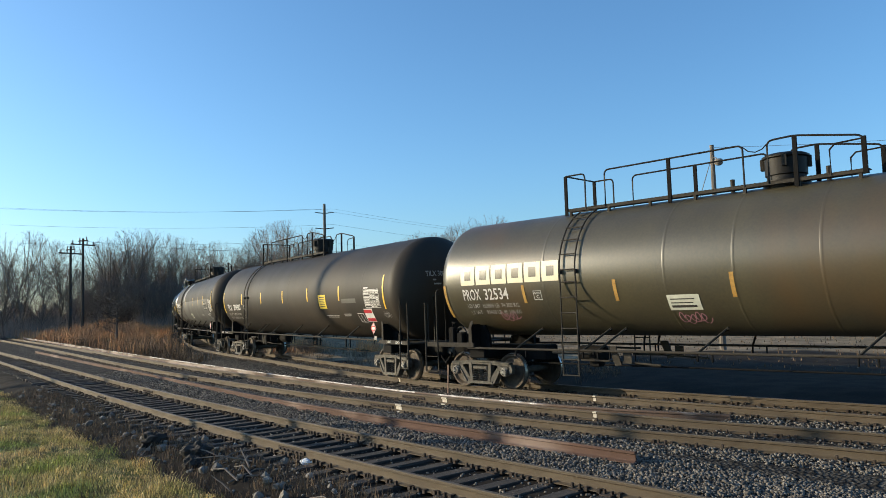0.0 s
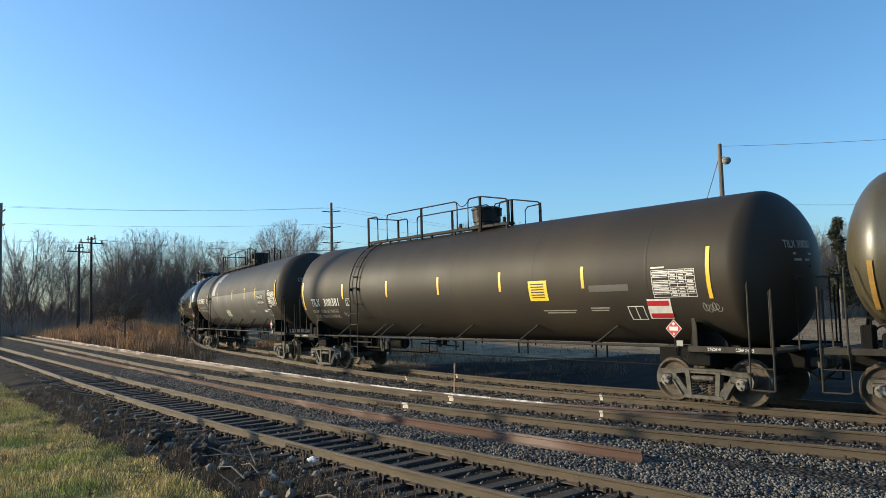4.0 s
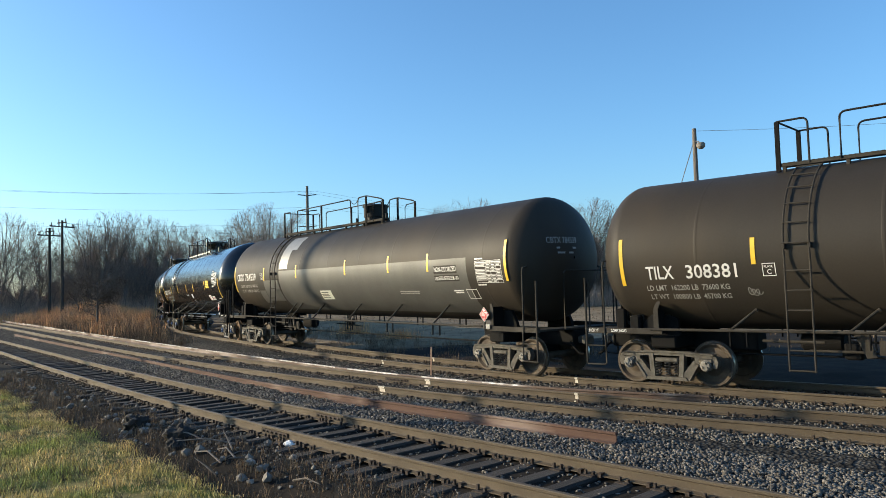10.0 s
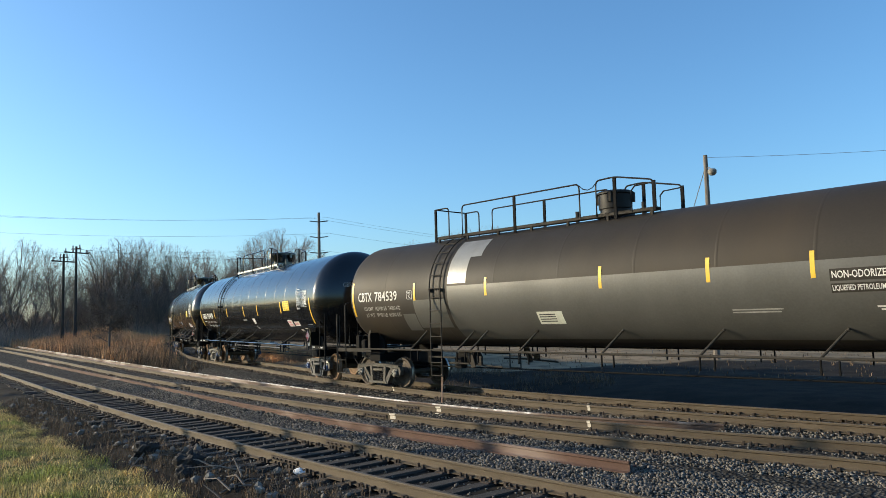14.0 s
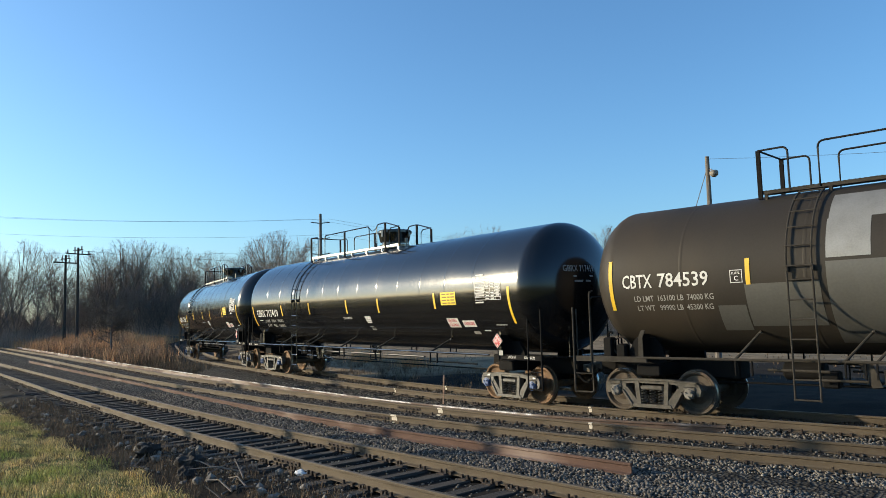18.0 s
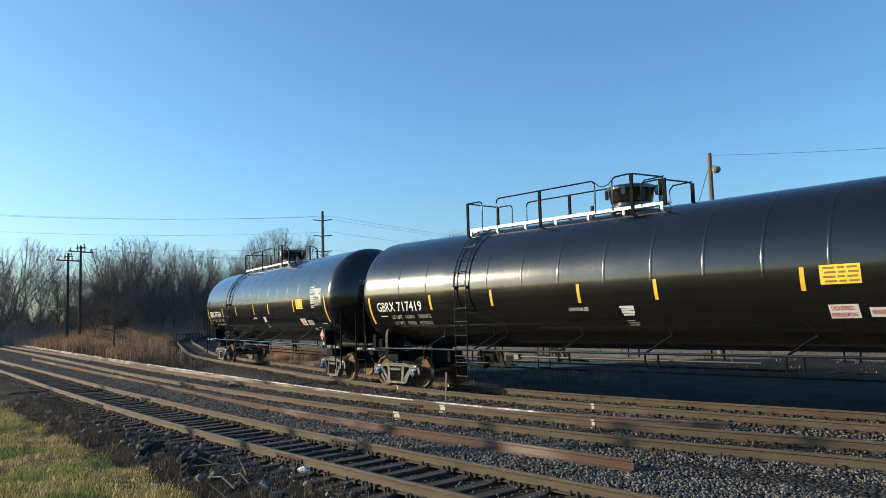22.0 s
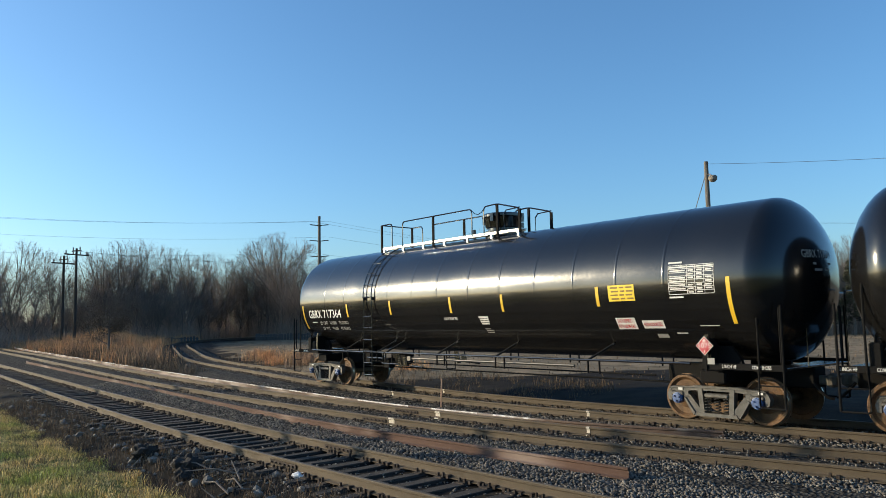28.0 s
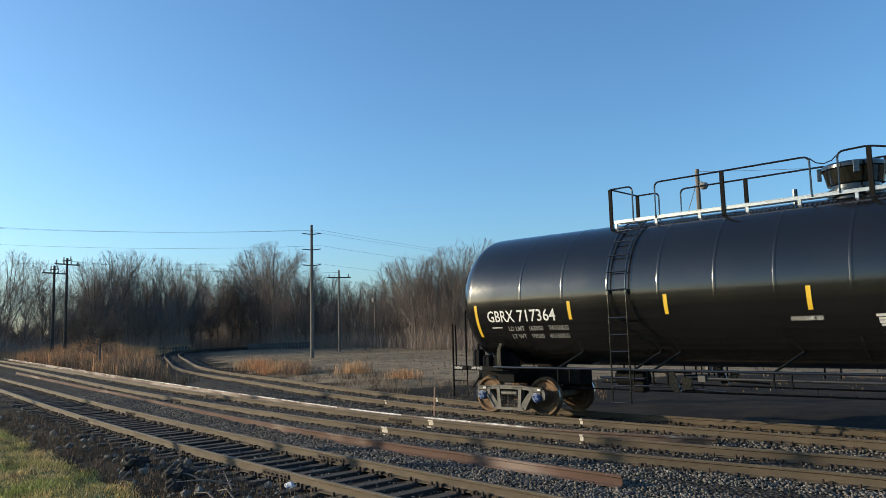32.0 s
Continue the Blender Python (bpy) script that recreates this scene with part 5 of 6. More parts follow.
tagged(part("marker_stake", Shape().box(-0.022, -0.008, -0.35, 0.022, 0.008, 0.62, pose(-15.75, 13.45, 0, 1, 3, 30), 0.003), M_STAKE), "faded orange wooden marker stake in the ballast", "stake")


def lump(name, x, y, r, material, label, category, seed, squash=0.7):
    """An uneven chunk resting on the ground."""
    rng = random.Random(seed)
    bm = bmesh.new()
    bmesh.ops.create_icosphere(bm, subdivisions=3 if r > 0.12 else 1, radius=r)
    for v in bm.verts:
        n = v.co.normalized()
        v.co *= 1 + 0.45 * noise.noise(n * 1.7 + Vector((seed, 0, 0))) + 0.3 * noise.noise(n * 4.5) + (rng.uniform(-0.06, 0.06) if r > 0.12 else rng.uniform(-0.32, 0.2))
        v.co.z *= squash
    me = bpy.data.meshes.new(name)
    bm.to_mesh(me)
    bm.free()
    z = float(ground_z(np.array(x), np.array(y)))
    ob = tagged(part(name, me, material), label, category)
    ob.matrix_basis = pose(x, y, z + r * squash * 0.55, 0, 0, seed * 47)


for i, (x, y, r) in enumerate([(-15.3, 5.3, 0.23), (-13.3, 5.35, 0.24), (-13.0, 5.15, 0.16), (-14.0, 5.5, 0.12)]):
    lump("rotten_stump", x, y, r, M_DARKWOOD, "dark rotten stump remains on the weedy verge", "stump", 70 + i, 0.75)
for i, (x, y, l, t) in enumerate([(-14.2, 5.85, 0.5, 80), (-16.9, 5.85, 0.55, 82), (-15.6, 5.9, 0.5, 88), (-12.2, 5.85, 0.5, 85), (-18.9, 5.9, 0.6, 95), (-20.6, 5.95, 0.6, 85), (-18.0, 5.9, 0.5, 84)]):
    z = float(ground_z(np.array(x), np.array(y)))
    ob = tagged(part("old_tie", Shape().box(-l / 2, -0.11, -0.09, l / 2, 0.11, 0.09, None, 0.03), M_DARKWOOD), "broken dark tie half sunk in the verge", "railway tie", group="rotten timbers on the verge")
    ob.matrix_basis = pose(x, y, z - 0.035, 4, 5 - 3 * (i % 3), t)
vr = random.Random(5)
for i in range(170):
    x, y = -9 - 20 * vr.random() ** 1.2, vr.uniform(4.9, 6.3)
    lump("stone", x, y, 0.028 + 0.085 * vr.random() ** 2.2, M_CONC, "pale broken stone among dead weeds on the verge", "stone", i, vr.uniform(0.5, 0.9))
for i in range(14):
    x, y = vr.uniform(-17, -9), vr.uniform(4.7, 5.8)
    z = float(ground_z(np.array(x), np.array(y)))
    l, a = vr.uniform(0.4, 1.1), vr.uniform(0, 6.28)
    tagged(part("dead_stick", Shape().tube([(x, y, z + 0.03), (x + l * 0.5 * math.cos(a), y + l * 0.5 * math.sin(a), z + 0.08 + vr.random() * 0.1), (x + l * math.cos(a), y + l * math.sin(a), z + 0.05 + vr.random() * 0.25)], 0.018, 5, 0.007), M_BARK), "pale dead stick on the weedy verge", "stick", group="dead sticks on the verge")


def litter(x, y, r, seed):
    rng = random.Random(seed)
    bm = bmesh.new()
    bmesh.ops.create_icosphere(bm, subdivisions=3, radius=r)
    for v in bm.verts:
        n = v.co.normalized()
        v.co *= 1 + 0.3 * noise.noise(n * 2.6 + Vector((seed, 0, 0))) + 0.12 * noise.noise(n * 7) + rng.uniform(-0.04, 0.04)
        v.co.x *= 1.5
        v.co.z *= 0.7
    me = bpy.data.meshes.new("plastic_bag")
    bm.to_mesh(me)
    bm.free()
    z = float(ground_z(np.array(x), np.array(y)))
    tagged(part("plastic_bag", me, M_LITTER), "crumpled white plastic bag dropped beside the rail", "litter").matrix_basis = pose(x, y, z + r * 0.6, 0, 0, 20)


litter(-11.05, 6.32, 0.08, 3)

# ---- plants and stones without number ----
G = np.random.default_rng(11)


def blades(name, x, y, h, w, material, label, category, lean=0.35, droop=0.25, z=None):
    """Upright blades, each a narrow bent strip of two faces, as one piece of stuff."""
    n = len(x)
    z = ground_z(x, y) if z is None else z
    a, b = G.uniform(0, 2 * np.pi, n), G.uniform(0, 2 * np.pi, n)
    lx, ly = np.cos(a) * lean * h * G.uniform(0.2, 1, n), np.sin(a) * lean * h * G.uniform(0.2, 1, n)
    wx, wy = np.cos(b) * w / 2, np.sin(b) * w / 2
    base = np.stack([x, y, z - 0.02], -1)
    mid = base + np.stack([lx * 0.4, ly * 0.4, h * 0.6], -1)
    tip = base + np.stack([lx, ly, h * (1 - droop * G.random(n))], -1)
    side = np.stack([wx, wy, np.zeros(n)], -1)
    v = np.stack([base - side, base + side, mid - side * 0.7, mid + side * 0.7, tip], 1).reshape(-1, 3)
    k = np.arange(n)[:, None] * 5
    f = np.concatenate([k + [0, 1, 3], k + [0, 3, 2], k + [2, 3, 4]])
    me = arrays_mesh(name, v, f, material)
    tagged(new(name, me), label, category, kind="stuff")


def scatter(x0, x1, y0, y1, n, keep=None):
    x, y = G.uniform(x0, x1, n), G.uniform(y0, y1, n)
    if keep is not None:
        k = keep(x, y)
        x, y = x[k], y[k]
    return x, y


def tufts(x, y, per, spread):
    """Several blades about each root."""
    n = len(x)
    return np.repeat(x, per) + G.normal(0, spread, n * per), np.repeat(y, per) + G.normal(0, spread, n * per)


gap_n = lambda x, y: line_gap(LINE_N, x, y)
gap_m = lambda x, y: line_gap(LINE_M, x, y)
gap_t = lambda x, y: line_gap(LINE_T, x, y)
x, y = scatter(-48, -7.5, 0.0, 5.9, 230000, lambda x, y: gap_n(x, y) + 0.14 * hash_noise(x, y, 0.9) < -2.48 + G.normal(0, 0.07, len(x)))
blades("lawn_grass", x, y, G.uniform(0.04, 0.13, len(x)) * (1.1 + 0.6 * hash_noise(x, y, 1.3) + 0.4 * hash_noise(x, y, 4.0)), G.uniform(0.006, 0.012, len(x)), M_GRASS, "short green and straw-coloured lawn grass", "grass", lean=0.7)
x, y = scatter(-40, -8, 0.5, 5.6, 1500, lambda x, y: gap_n(x, y) < -2.6)
x, y = tufts(x, y, 10, 0.05)
blades("lawn_tufts", x, y, G.uniform(0.08, 0.2, len(x)), G.uniform(0.005, 0.01, len(x)), M_DRY, "dead brown tufts scattered over the lawn", "grass", lean=0.8)
x, y = scatter(-30, -6, 4.5, 6.3, 1500, lambda x, y: (gap_n(x, y) < -1.15) & (gap_n(x, y) > -2.6))
x, y = tufts(x, y, 9, 0.06)
blades("verge_weeds", x, y, G.uniform(0.05, 0.26, len(x)), G.uniform(0.005, 0.012, len(x)), M_DRY, "dead brown weeds along the track's verge", "weeds", lean=0.6)
in_sedge = lambda x, y: (gap_m(x, y) > 2.3 + 0.5 * hash_noise(x, y, 0.5)) & (gap_t(x, y) < -2.2 + 0.5 * hash_noise(x, y, 0.7))
x, y = scatter(-135, -40, 13, 46, 9000, lambda x, y: in_sedge(x, y) & (x < -47) & (hash_noise(x, y, 0.23) + G.normal(0, 0.4, len(x)) > -0.55))
x, y = tufts(x, y, 17, 0.2)
blades("tall_sedge", x, y, G.uniform(0.8, 1.6, len(x)) * (1 + 0.3 * hash_noise(x, y, 0.4)), G.uniform(0.014, 0.03, len(x)), M_SEDGE, "tall dry orange broom sedge beside the tracks", "grass", lean=0.3)
x, y = scatter(-85, -37, 13, 30, 5200, in_sedge)
x, y = tufts(x, y, 12, 0.22)
blades("dry_brush", x, y, G.uniform(0.4, 1.3, len(x)) * (0.55 + 0.45 * smooth(37, 50, -x)), G.uniform(0.012, 0.024, len(x)), M_DRY, "leafless brown brush between the tracks", "brush", lean=0.5)
cx, cy, ch = np.array([-51.3, -49.0, -46.6, -42.5, -41.0, -36.7, -44.0, -30.5]), np.array([25.8, 25.6, 26.0, 24.6, 24.0, 25.3, 23.6, 24.0]), np.array([1.0, 0.9, 0.8, 1.0, 0.8, 0.85, 0.6, 0.55])
k = G.integers(0, 8, 3600)
blades("sedge_clump", cx[k] + G.normal(0, 0.5, 3600), cy[k] + G.normal(0, 0.45, 3600), ch[k] * G.uniform(0.5, 1.25, 3600), G.uniform(0.012, 0.025, 3600), M_SEDGE, "clumps of dry orange sedge beyond the curve", "grass", lean=0.35)
x, y = scatter(-60, -16, 17, 36, 6500, lambda x, y: (gap_t(x, y) > 2.0) & (gap_t(x, y) < 8.5) & (hash_noise(x, y, 0.6) + G.normal(0, 0.5, len(x)) > -0.1))
x, y = tufts(x, y, 9, 0.12)
blades("trackside_weeds", x, y, G.uniform(0.08, 0.42, len(x)), G.uniform(0.008, 0.018, len(x)), M_DRY, "low dead weeds beyond the train's track", "weeds", lean=0.6)
x, y = scatter(-130, 20, 26, 110, 26000, lambda x, y: (gap_t(x, y) > 9) & (y < 105))
blades("field_stubble", x, y, G.uniform(0.05, 0.22, len(x)), G.uniform(0.03, 0.06, len(x)), M_DRY, "short dry stubble over the tan field", "grass", lean=0.6)


def stones(regions):
    """Ballast stones as one piece of stuff: each a crooked eight-cornered lump."""
    px, py, sz = [], [], []
    for line, lat0, lat1, a0, a1, per, big in regions:
        n = int(per * abs(a1 - a0) * abs(lat1 - lat0))
        a = -np.abs(a0) - np.abs(a1 - a0) * G.random(n) ** 1.35
        lat = G.uniform(lat0, lat1, n)
        order = np.argsort(line.p[:, 0])
        yy = np.interp(a, line.p[order, 0], line.p[order, 1])
        px.append(a), py.append(yy + lat), sz.append(G.uniform(0.5, 1.25, n) * big)
    x, y, s = np.concatenate(px), np.concatenate(py), np.concatenate(sz)
    n = len(x)
    z = ground_z(x, y) + G.uniform(-0.01, 0.025, n)
    c = np.array([[i, j, k] for i in (-1, 1) for j in (-1, 1) for k in (-1, 1)], float)
    v = c[None] * G.uniform(0.35, 1.0, (n, 8, 3)) * (s[:, None, None] * 0.5) * np.array([1.0, 1.0, 0.75])
    t = G.uniform(0, 2 * np.pi, n)
    ct, st = np.cos(t)[:, None], np.sin(t)[:, None]
    v = np.stack([v[..., 0] * ct - v[..., 1] * st + x[:, None], v[..., 0] * st + v[..., 1] * ct + y[:, None], v[..., 2] + z[:, None]], -1).reshape(-1, 3)
    q = np.array([[0, 1, 3, 2], [4, 6, 7, 5], [0, 4, 5, 1], [2, 3, 7, 6], [0, 2, 6, 4], [1, 5, 7, 3]])
    f = (np.arange(n)[:, None, None] * 8 + q[None]).reshape(-1, 4)
    tagged(new("ballast_stones", arrays_mesh("ballast_stones", v, f, M_STONE)), "loose grey crushed ballast stones between the tracks", "gravel", kind="stuff")


stones([(LINE_N, 0.9, 2.9, 3, 34, 560, 0.049), (LINE_N, -0.66, 0.66, 3, 26, 45, 0.045), (LINE_N, -1.9, -0.85, 3, 26, 35, 0.05),
        (LINE_M, -0.68, 0.68, 3, 30, 45, 0.05), (LINE_M, -1.6, -0.86, 3, 30, 330, 0.05), (LINE_M, 0.85, 2.6, 3, 34, 130, 0.055), (LINE_T, -0.68, 0.68, 2, 34, 110, 0.055), (LINE_T, 0.85, 1.5, 2, 40, 50, 0.05)])


# ---- trees ----
def branch_mesh(name, segs, sides, material):
    """Tapered prisms for a list of (start, end, radius, radius)."""
    p0 = np.array([s[0] for s in segs])
    p1 = np.array([s[1] for s in segs])
    r0 = np.array([s[2] for s in segs])[:, None]
    r1 = np.array([s[3] for s in segs])[:, None]
    d = p1 - p0
    d /= np.linalg.norm(d, axis=1, keepdims=True) + 1e-9
    ref = np.where(abs(d[:, 2:3]) < 0.9, [[0, 0, 1.0]], [[1.0, 0, 0]])
    u = np.cross(d, ref)
    u /= np.linalg.norm(u, axis=1, keepdims=True) + 1e-9
    w = np.cross(d, u)
    rings = []
    for p, r in ((p0, r0), (p1, r1)):
        for k in range(sides):
            a = 2 * np.pi * k / sides
            rings.append(p + (u * np.cos(a) + w * np.sin(a)) * r)
    v = np.stack(rings, 1).reshape(-1, 3)
    q = np.array([[k, (k + 1) % sides, sides + (k + 1) % sides, sides + k] for k in range(sides)])
    f = (np.arange(len(segs))[:, None, None] * 2 * sides + q[None]).reshape(-1, 4)
    return arrays_mesh(name, v, f, material)


def bare_tree(seed, h=10.0):
    """A leafless tree of height h: limbs that rise and fan out into a rounded crown of ever finer twigs."""
    rng = random.Random(seed)
    trunk, crown = [], []
    mid, wide, tall = h * rng.uniform(0.58, 0.63), h * rng.uniform(0.30, 0.42), h * rng.uniform(0.37, 0.41)

    def off(d, angle):
        s = d.cross(Vector((rng.gauss(0, 1), rng.gauss(0, 1), rng.gauss(0, 1)))).normalized()
        return (d * math.cos(angle) + s * math.sin(angle)).normalized()

    def room(p, d):
        """How far the crown reaches from p along d."""
        a = Vector((p.x / wide, p.y / wide, (p.z - mid) / tall))
        e = Vector((d.x / wide, d.y / wide, d.z / tall))
        q, m = a.dot(e), e.dot(e)
        disc = q * q - m * (a.dot(a) - 1)
        return max(0.0, (-q + math.sqrt(disc)) / m) if disc > 0 else 0.0

    def run(out, p, d, length, r, n, bend, rise):
        joints = [(p, d, r)]
        for i in range(n):
            d = (d + Vector((rng.gauss(0, bend), rng.gauss(0, bend), rng.gauss(rise, bend * 0.6)))).normalized()
            q, r2 = p + d * (length / n), r * (1 - 0.7 / n)
            out.append((tuple(p), tuple(q), r, r2))
            p, r = q, r2
            joints.append((p, d, r))
        return joints

    stem = run(trunk, Vector((0, 0, -0.3)), Vector((0, 0, 1)), h * rng.uniform(0.42, 0.62), h * 0.014, 8, 0.05, 0.05)
    limbs = []
    for k in range(14):
        p, d, r = stem[rng.randrange(3, len(stem))]
        e = off(Vector((0, 0, 1)), rng.uniform(0.12, 1.15))
        limbs.append(run(trunk, p, e, room(p, e) * rng.uniform(0.82, 1.0), max(0.03, r * 0.5), 6, 0.09, 0.07))
    for limb in limbs:
        for p, d, r in limb[1:]:
            for _ in range(3):
                e = off(d, rng.uniform(0.35, 0.85))
                reach = min(h * 0.19, room(p, e) * rng.uniform(0.7, 1.0) + 0.1)
                side = run(crown, p, e, reach, 0.014, 3, 0.12, 0.06)
                for q, f, s in side[1:]:
                    for _ in range(3):
                        g = off(f, rng.uniform(0.3, 0.8))
                        run(crown, q, g, min(reach * rng.uniform(0.3, 0.55), room(q, g) + 0.25), 0.0075, 1, 0.1, 0.05)
    top = max(s[1][2] for s in crown + trunk)
    k = h / top
    sc = lambda segs: [(tuple(c * k for c in a), tuple(c * k for c in b), r, q) for a, b, r, q in segs]
    return sc(trunk), sc(crown)


TREES = []
for i in range(7):
    tr, cr = bare_tree(i * 3 + 2, 10.0)
    TREES.append((branch_mesh("trunk", tr, 6, M_BARK), branch_mesh("crown", cr, 3, M_TWIG)))


def place_tree(i, x, y, h, turn, label="leafless grey-brown tree at the wood's edge"):
    thing = tagged(new("bare_tree"), label, "tree", group="leafless trees along the field")
    part("trunk", TREES[i][0], M_BARK, thing), part("crown", TREES[i][1], M_TWIG, thing)
    thing.matrix_basis = pose(x, y, float(ground_z(np.array(x), np.array(y))) - 0.1, 0, 0, turn) @ Matrix.Scale(h / 10.0, 4)


def toward(bearing, dist):
    """Plan point at a bearing (degrees left of +y) and distance from the camera."""
    return -dist * math.sin(radians(bearing)), dist * math.cos(radians(bearing))


# the skyline: bearing, distance, height of the tallest trees there
SKY = [(86, 110, 13.5), (82, 112, 13.5), (79, 112, 14), (77, 114, 13), (75.5, 118, 11.2), (74, 118, 14.4), (72.5, 120, 15.3), (71, 122, 15.4), (69.5, 124, 14.8), (68, 127, 14.6), (66.8, 140, 16.0), (65.4, 145, 15.4), (63.8, 146, 16.4), (62.6, 142, 18.2), (61.4, 130, 17.0), (60, 127, 15.2), (58.4, 125, 13.0), (57, 122, 11.6), (55.4, 116, 11), (53.6, 112, 10), (52.2, 108, 12.4), (50.8, 100, 12.9), (49.4, 96, 12.8), (48, 94, 12.4), (46.4, 92, 13.3), (44.8, 92, 13.2), (43, 92, 12), (41.2, 92, 13.2), (39.4, 92, 13.5), (37, 93, 12.5), (34.5, 94, 11.5), (32, 95, 11.5), (29.5, 96, 11.5), (27, 98, 12), (24.5, 100, 12.2), (22, 102, 12.4), (19.5, 104, 12.4), (17, 105, 12), (14, 106, 12), (11, 108, 12)]
sr = random.Random(21)
for k in range(len(SKY) - 1):
    (b0, d0, h0), (b1, d1, h1) = SKY[k], SKY[k + 1]
    for j, (f, dd, hh) in enumerate(((0.0, 0, 1.0), (0.5, 4, 0.86), (0.55, -3, 0.55))):
        b, d, h = b0 + (b1 - b0) * (f + sr.uniform(-0.1, 0.1)), d0 + (d1 - d0) * f + dd + sr.uniform(-1, 1), h0 + (h1 - h0) * f
        place_tree(sr.randrange(7), *toward(b, d), 1.04 * h * hh * sr.uniform(0.92, 1.04), sr.uniform(0, 360))


def thicket(n, near, far, low, high, wide, name, label):
    """The tangled underwood below the trees, as stuff: short crooked stems at all heights."""
    b = G.uniform(9, 88, n)
    arr = np.array(SKY)[::-1]
    d = np.interp(b, arr[:, 0], arr[:, 1]) + G.uniform(near, far, n)
    top = np.interp(b, arr[:, 0], arr[:, 2]) * (0.82 + 0.18 * np.sin(b * 5.1) * np.sin(b * 1.7))
    x, y = -d * np.sin(np.radians(b)), d * np.cos(np.radians(b))
    top = top * (1 - 0.5 * smooth(74, 77, b))
    h = G.uniform(1.0, 3.2, n)
    z0 = ground_z(x, y) + np.maximum(0, (low + (high - low) * G.random(n) ** 1.35) * top - 0.8 * h)
    blades(name, x, y, h, G.uniform(*wide, n), M_BRUSH, label, "underwood", lean=0.45, droop=0.3, z=z0)


thicket(80000, -3, 8, 0.0, 0.70, (0.015, 0.04), "underwood", "dense leafless underwood below the trees")
thicket(130000, 5, 24, 0.0, 0.90, (0.04, 0.11), "far_underwood", "dark tangled wood behind the first trees")
thicket(26000, -7, -1, 0.0, 0.26, (0.012, 0.03), "wood_edge_brush", "brown leafless brush along the wood's foot")


def leafy(name, x, y, h, trunk_h, spread, n, label, conifer=False, seed=4, leaf=None, limbs=()):
    """A small evergreen: trunk, limbs and a crown of small leaves with gaps."""
    rng = random.Random(seed)
    z = float(ground_z(np.array(x), np.array(y)))
    thing = tagged(new(name), label, "tree")
    thing.matrix_basis = pose(x, y, z)
    segs = [((0, 0, -0.1), (0.03, 0.02, trunk_h), 0.02 * h + 0.02, 0.015 * h + 0.01), ((0.03, 0.02, trunk_h), (0.0, 0.05, h * 0.92), 0.015 * h + 0.01, 0.01)]
    ends = [e for foot, e in limbs for _ in range(2)]
    segs += [(foot, e, 0.011 * h, 0.012) for foot, e in limbs]
    for i in range(26 if conifer else 16):
        zz = trunk_h + (h - trunk_h) * (i / 26 if conifer else rng.uniform(-0.2, 0.8))
        a = rng.uniform(0, 6.28)
        l = spread * (1 - 0.85 * (zz - trunk_h) / (h - trunk_h)) if conifer else spread * rng.uniform(0.4, 1)
        e = (l * math.cos(a), l * math.sin(a), zz + (0.1 * l if conifer else rng.uniform(0.1, 0.5) * l))
        segs.append(((0.02, 0.03, zz), e, 0.012 * h, 0.006))
        ends += [tuple(e[k] * f + (0, 0, zz)[k] * (1 - f) for k in range(3)) for f in (0.35, 0.55, 0.75, 0.95)]
    part("trunk", branch_mesh("trunk", segs, 6, M_BARK), M_BARK, thing)
    ends = np.array(ends)
    c = ends[G.integers(0, len(ends), n)] + G.normal(0, 0.11 * spread + 0.03, (n, 3))
    a, b = G.normal(0, 1, (n, 3)), G.normal(0, 1, (n, 3))
    s = (0.035 if conifer else 0.018) * h / 3 + 0.02
    a, b = a / np.linalg.norm(a, axis=1, keepdims=True) * s, b / np.linalg.norm(b, axis=1, keepdims=True) * s * 0.6
    v = np.stack([c - a, c + b, c + a, c - b], 1).reshape(-1, 3)
    f = (np.arange(n)[:, None] * 4 + np.arange(4)[None])
    part("crown", arrays_mesh("crown", v, f, leaf or M_EVERG), leaf or M_EVERG, thing)


leafy("wild_shrub", -63.5, 18.9, 4.3, 2.3, 2.0, 6500, "scrubby dark brown shrub with a leaning limb among the sedge", leaf=M_DEADLEAF, limbs=(((0, 0, 1.2), (-0.9, -1.1, 2.0)), ((-0.9, -1.1, 2.0), (-1.2, -1.5, 2.9)), ((0.1, 0, 2.6), (1.4, 1.5, 4.1)), ((0.1, 0, 2.8), (0.7, 0.9, 4.8))))
leafy("conifer", *toward(22.0, 92), 11.0, 1.5, 1.7, 9000, "dark green conifer beyond the tracks", True)
leafy("conifer", *toward(20.3, 97), 8.5, 1.4, 1.6, 7000, "dark green conifer beyond the tracks", True, 9)


def board_fence(b0, b1, dist, h, label):
    """A low fence of weathered upright boards on two rails."""
    (x0, y0), (x1, y1) = toward(b0, dist), toward(b1, dist)
    n = int(math.hypot(x1 - x0, y1 - y0) / 0.42)
    turn = math.degrees(math.atan2(y1 - y0, x1 - x0))
    z = float(ground_z(np.array((x0 + x1) / 2), np.array((y0 + y1) / 2)))
    fence = tagged(new("board_fence"), label, "fence")
    fence.matrix_basis = pose(x0, y0, z, 0, 0, turn)
    length = n * 0.42
    for zz in (0.3, h - 0.3):
        part("fence_rail", Shape().box(0, 0.02, zz, length, 0.07, zz + 0.1), M_FENCE, fence)
    board = Shape().box(-0.16, -0.02, 0, 0.16, 0.02, h, None, 0.005).mesh("board")
    rng = random.Random(n)
    for k in range(n):
        ob = part("board", board, M_FENCE, fence)
        ob.matrix_basis = pose(0.42 * k + 0.2, 0, rng.uniform(-0.12, 0.06), 0, rng.gauss(0, 1.2), 0)


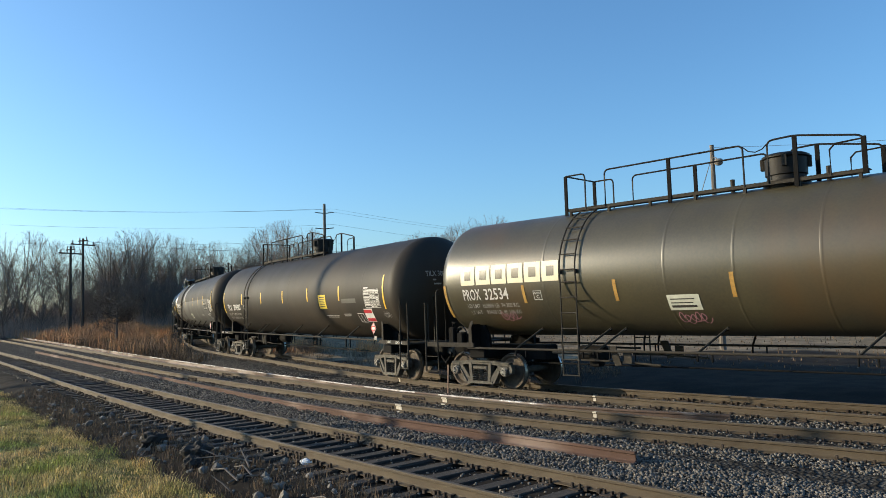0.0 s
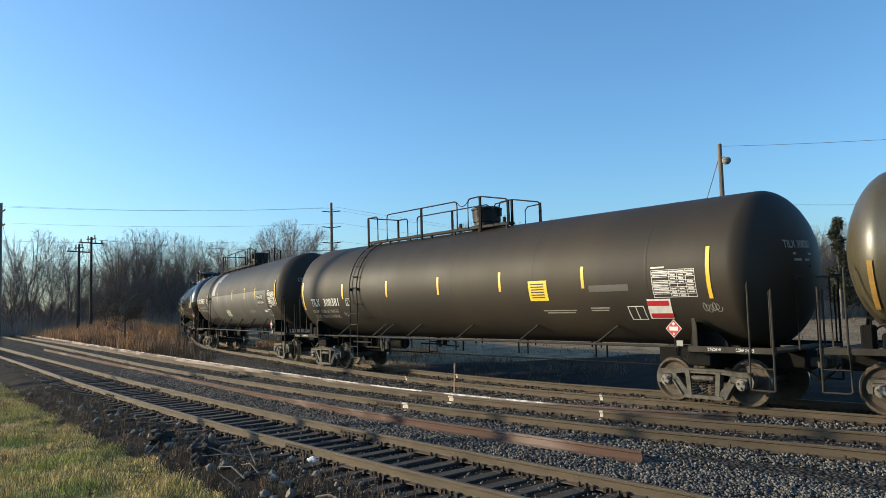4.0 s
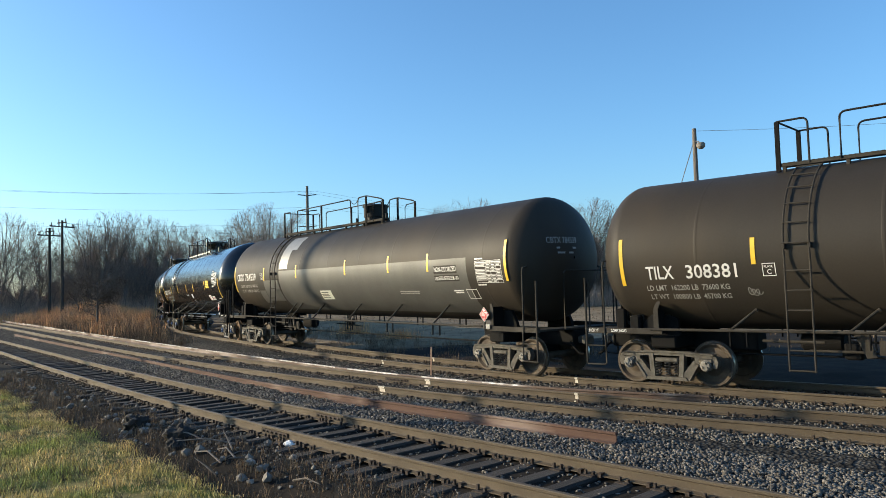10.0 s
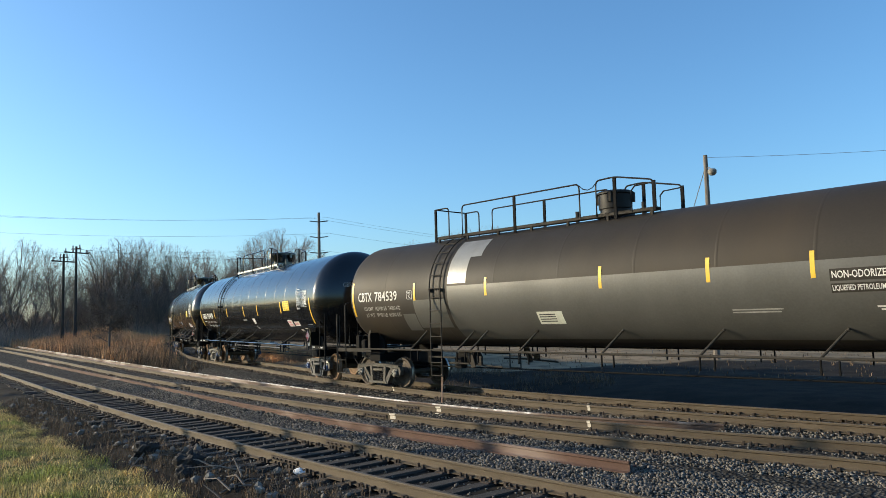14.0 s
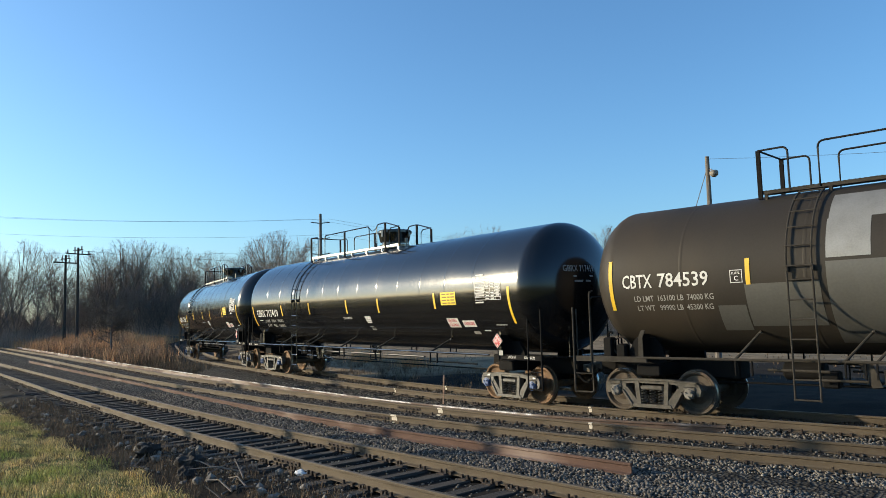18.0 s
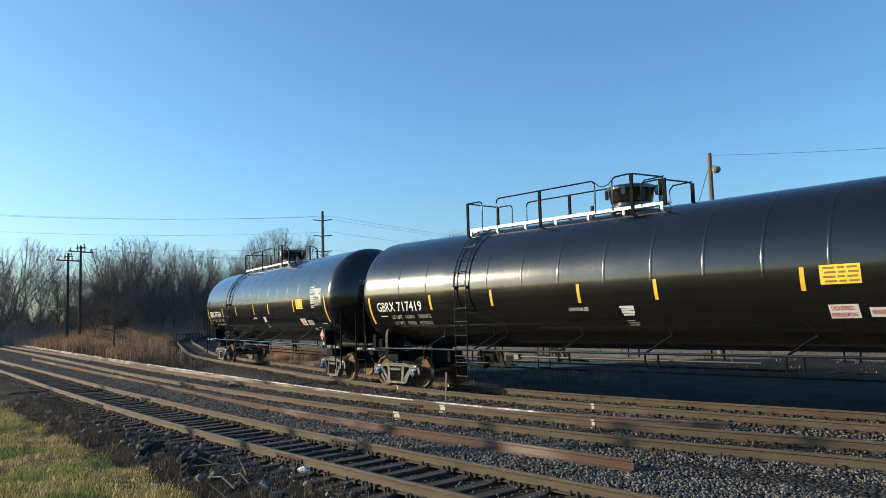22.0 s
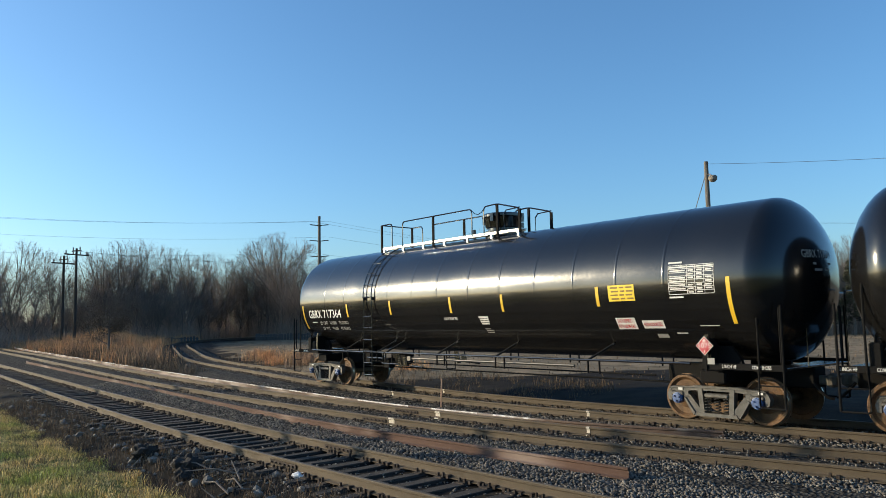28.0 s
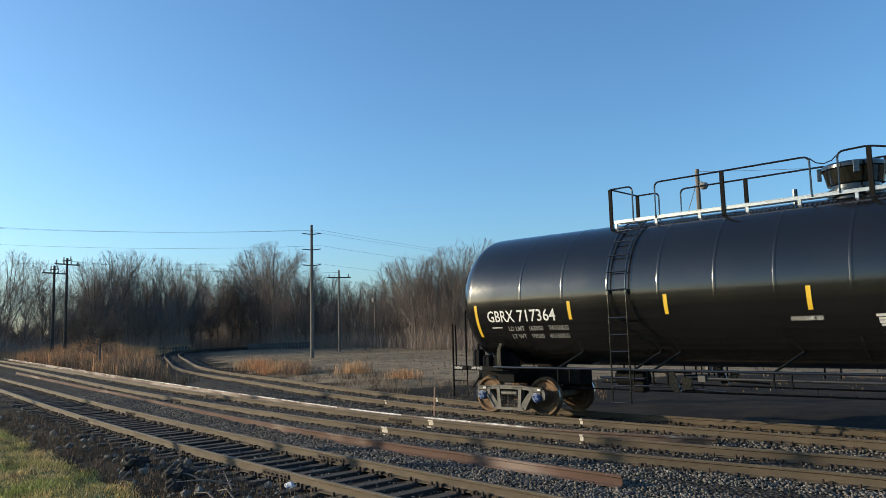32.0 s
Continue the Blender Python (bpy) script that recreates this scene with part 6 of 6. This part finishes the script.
board_fence(71.7, 67.2, 112, 1.1, "weathered grey board fence before the wood")
board_fence(63.4, 58.4, 116, 1.0, "low weathered grey board fence beyond the field")

# ---- poles and wires ----
def pole(x, y, h, r, label, name="utility_pole", timber=None):
    z = float(ground_z(np.array(x), np.array(y)))
    thing = tagged(new(name), label, "utility pole")
    thing.matrix_basis = pose(x, y, z)
    part("post", Shape().tube([(0, 0, -0.3), (0, 0, h * 0.5), (0, 0, h - z)], r, 10, r * 0.62), timber or M_POLE, thing)
    return thing


def arm(thing, z, half, turn, r=0.06, insulators=(), drop=0.0):
    c, s = math.cos(radians(turn)), math.sin(radians(turn))
    a = part("crossarm", Shape().tube([(-half * c, -half * s, z + drop), (0, 0, z), (half * c, half * s, z + drop)], r, 6), M_DARKPOLE, thing)
    for u in insulators:
        part("insulator", Shape().lathe([(0, 0.05), (0.08, 0.09), (0.12, 0.05), (0.2, 0.09), (0.24, 0.05), (0.32, 0.08), (0.38, 0.03), (0.38, 0.0)], 10, Matrix.Translation((u * c, u * s, z + 0.04)) @ Matrix.Rotation(-math.pi / 2, 4, "Y")), M_CERAMIC, a)


def wire(p, q, sag, r=0.018, name="overhead_wire"):
    p, q = Vector(p), Vector(q)
    pts = [p.lerp(q, k / 16) - Vector((0, 0, sag * 4 * (k / 16) * (1 - k / 16))) for k in range(17)]
    tagged(part(name, Shape().tube(pts, r, 4), M_WIRE), "thin sagging overhead wire against the sky", "wire", group="overhead wires")


main = pole(-62.9, 38.3, 12.7, 0.20, "tall timber power pole with three pairs of arms")
for z in (12.3, 10.75, 9.2):
    arm(main, z - 0.2, 0.9, 58, 0.05, (), 0.10)
second = pole(-78.0, 51.4, 9.8, 0.17, "timber power pole with one crossarm and insulators")
arm(second, 9.2, 1.5, 56, 0.08, (-1.2, 0.1, 1.2), 0.0)
third = pole(-87.3, 63.7, 7.8, 0.15, "plain timber pole at the field's edge")
part("meter_box", Shape().box(-0.3, -0.3, 6.6, 0.05, 0.05, 7.2, None, 0.03), M_CERAMIC, third)
for x, y, h in ((-92.3, 22.4, 10.4), (-89.1, 22.9, 11.0)):
    hp = pole(x, y, h, 0.19, "dark timber switch pole with crowded crossarms", timber=M_DARKPOLE)
    arm(hp, h - 0.9, 1.5, 112, 0.08, (-1.3, -0.4, 0.5, 1.3))
    arm(hp, h - 0.45, 0.8, 20, 0.07, (-0.6, 0.6))
left = pole(-77.0, 12.1, 12.6, 0.18, "tall timber power pole between the tracks")
for z in (12.2, 10.9):
    arm(left, z - 0.2, 0.9, 10, 0.07, (), 0.12)
part("guy_wire", Shape().tube([(0, 0, 11.5), (3.2, 1.5, 2.0)], 0.02, 5), M_WIRE, left)
lamp_pole = pole(-19.5, 34.9, 10.1, 0.17, "timber pole with a round lamp and guy wire behind the train")
head_lamp = part("lamp_arm", Shape().tube([(0, 0, 9.75), (0.25, -0.1, 9.72), (0.42, -0.16, 9.55)], 0.03, 6), M_CERAMIC, lamp_pole)
part("lamp_globe", Shape().lathe([(0, 0), (0.02, 0.12), (0.12, 0.21), (0.26, 0.22), (0.34, 0.16), (0.36, 0.0)], 16, Matrix.Translation((0.42, -0.16, 9.28)) @ Matrix.Rotation(-math.pi / 2, 4, "Y")), M_CONC, head_lamp, smooth=True)
part("guy_wire", Shape().tube([(0, 0, 9.9), (-3.6, -0.4, 0.0)], 0.02, 5), M_WIRE, lamp_pole)
part("guy_insulator", Shape().tube([(-1.05, -0.12, 7.05), (-1.2, -0.13, 6.6)], 0.06, 6), M_CERAMIC, lamp_pole)
wire((-19.4, 34.8, 9.95), (16, 44, 9.0), 0.9, 0.0085)
wire((-19.4, 34.8, 7.0), (16, 44, 6.0), 0.9, 0.008)
for dz, off in ((12.2, 0.85), (12.2, -0.85), (10.65, 0.85), (9.1, -0.85)):
    c, s = math.cos(radians(58)) * off, math.sin(radians(58)) * off
    wire((-62.9 + c, 38.3 + s, dz), (-77.0 + c, 12.1 + s, dz + 0.1), 0.35, 0.008)
    wire((-62.9 + c, 38.3 + s, dz), (-70 + c, 105 + s, dz - 1.0), 0.8, 0.0085)
wire((-89.1, 22.9, 10.7), (-78.0, 51.4, 9.5), 0.5, 0.018)
# poles on the lawn, out of sight, whose long shadows cross the tracks
for x, y, h in ((-23.8, -2.3, 7.6), (-27.5, -3.1, 6.8), (-55.4, -13.1, 17.0)):
    p = pole(x, y, h, 0.17 if h < 10 else 0.3, "timber pole on the lawn beside the tracks")
    arm(p, h - 0.5, 0.7, 60, 0.06)

motions()
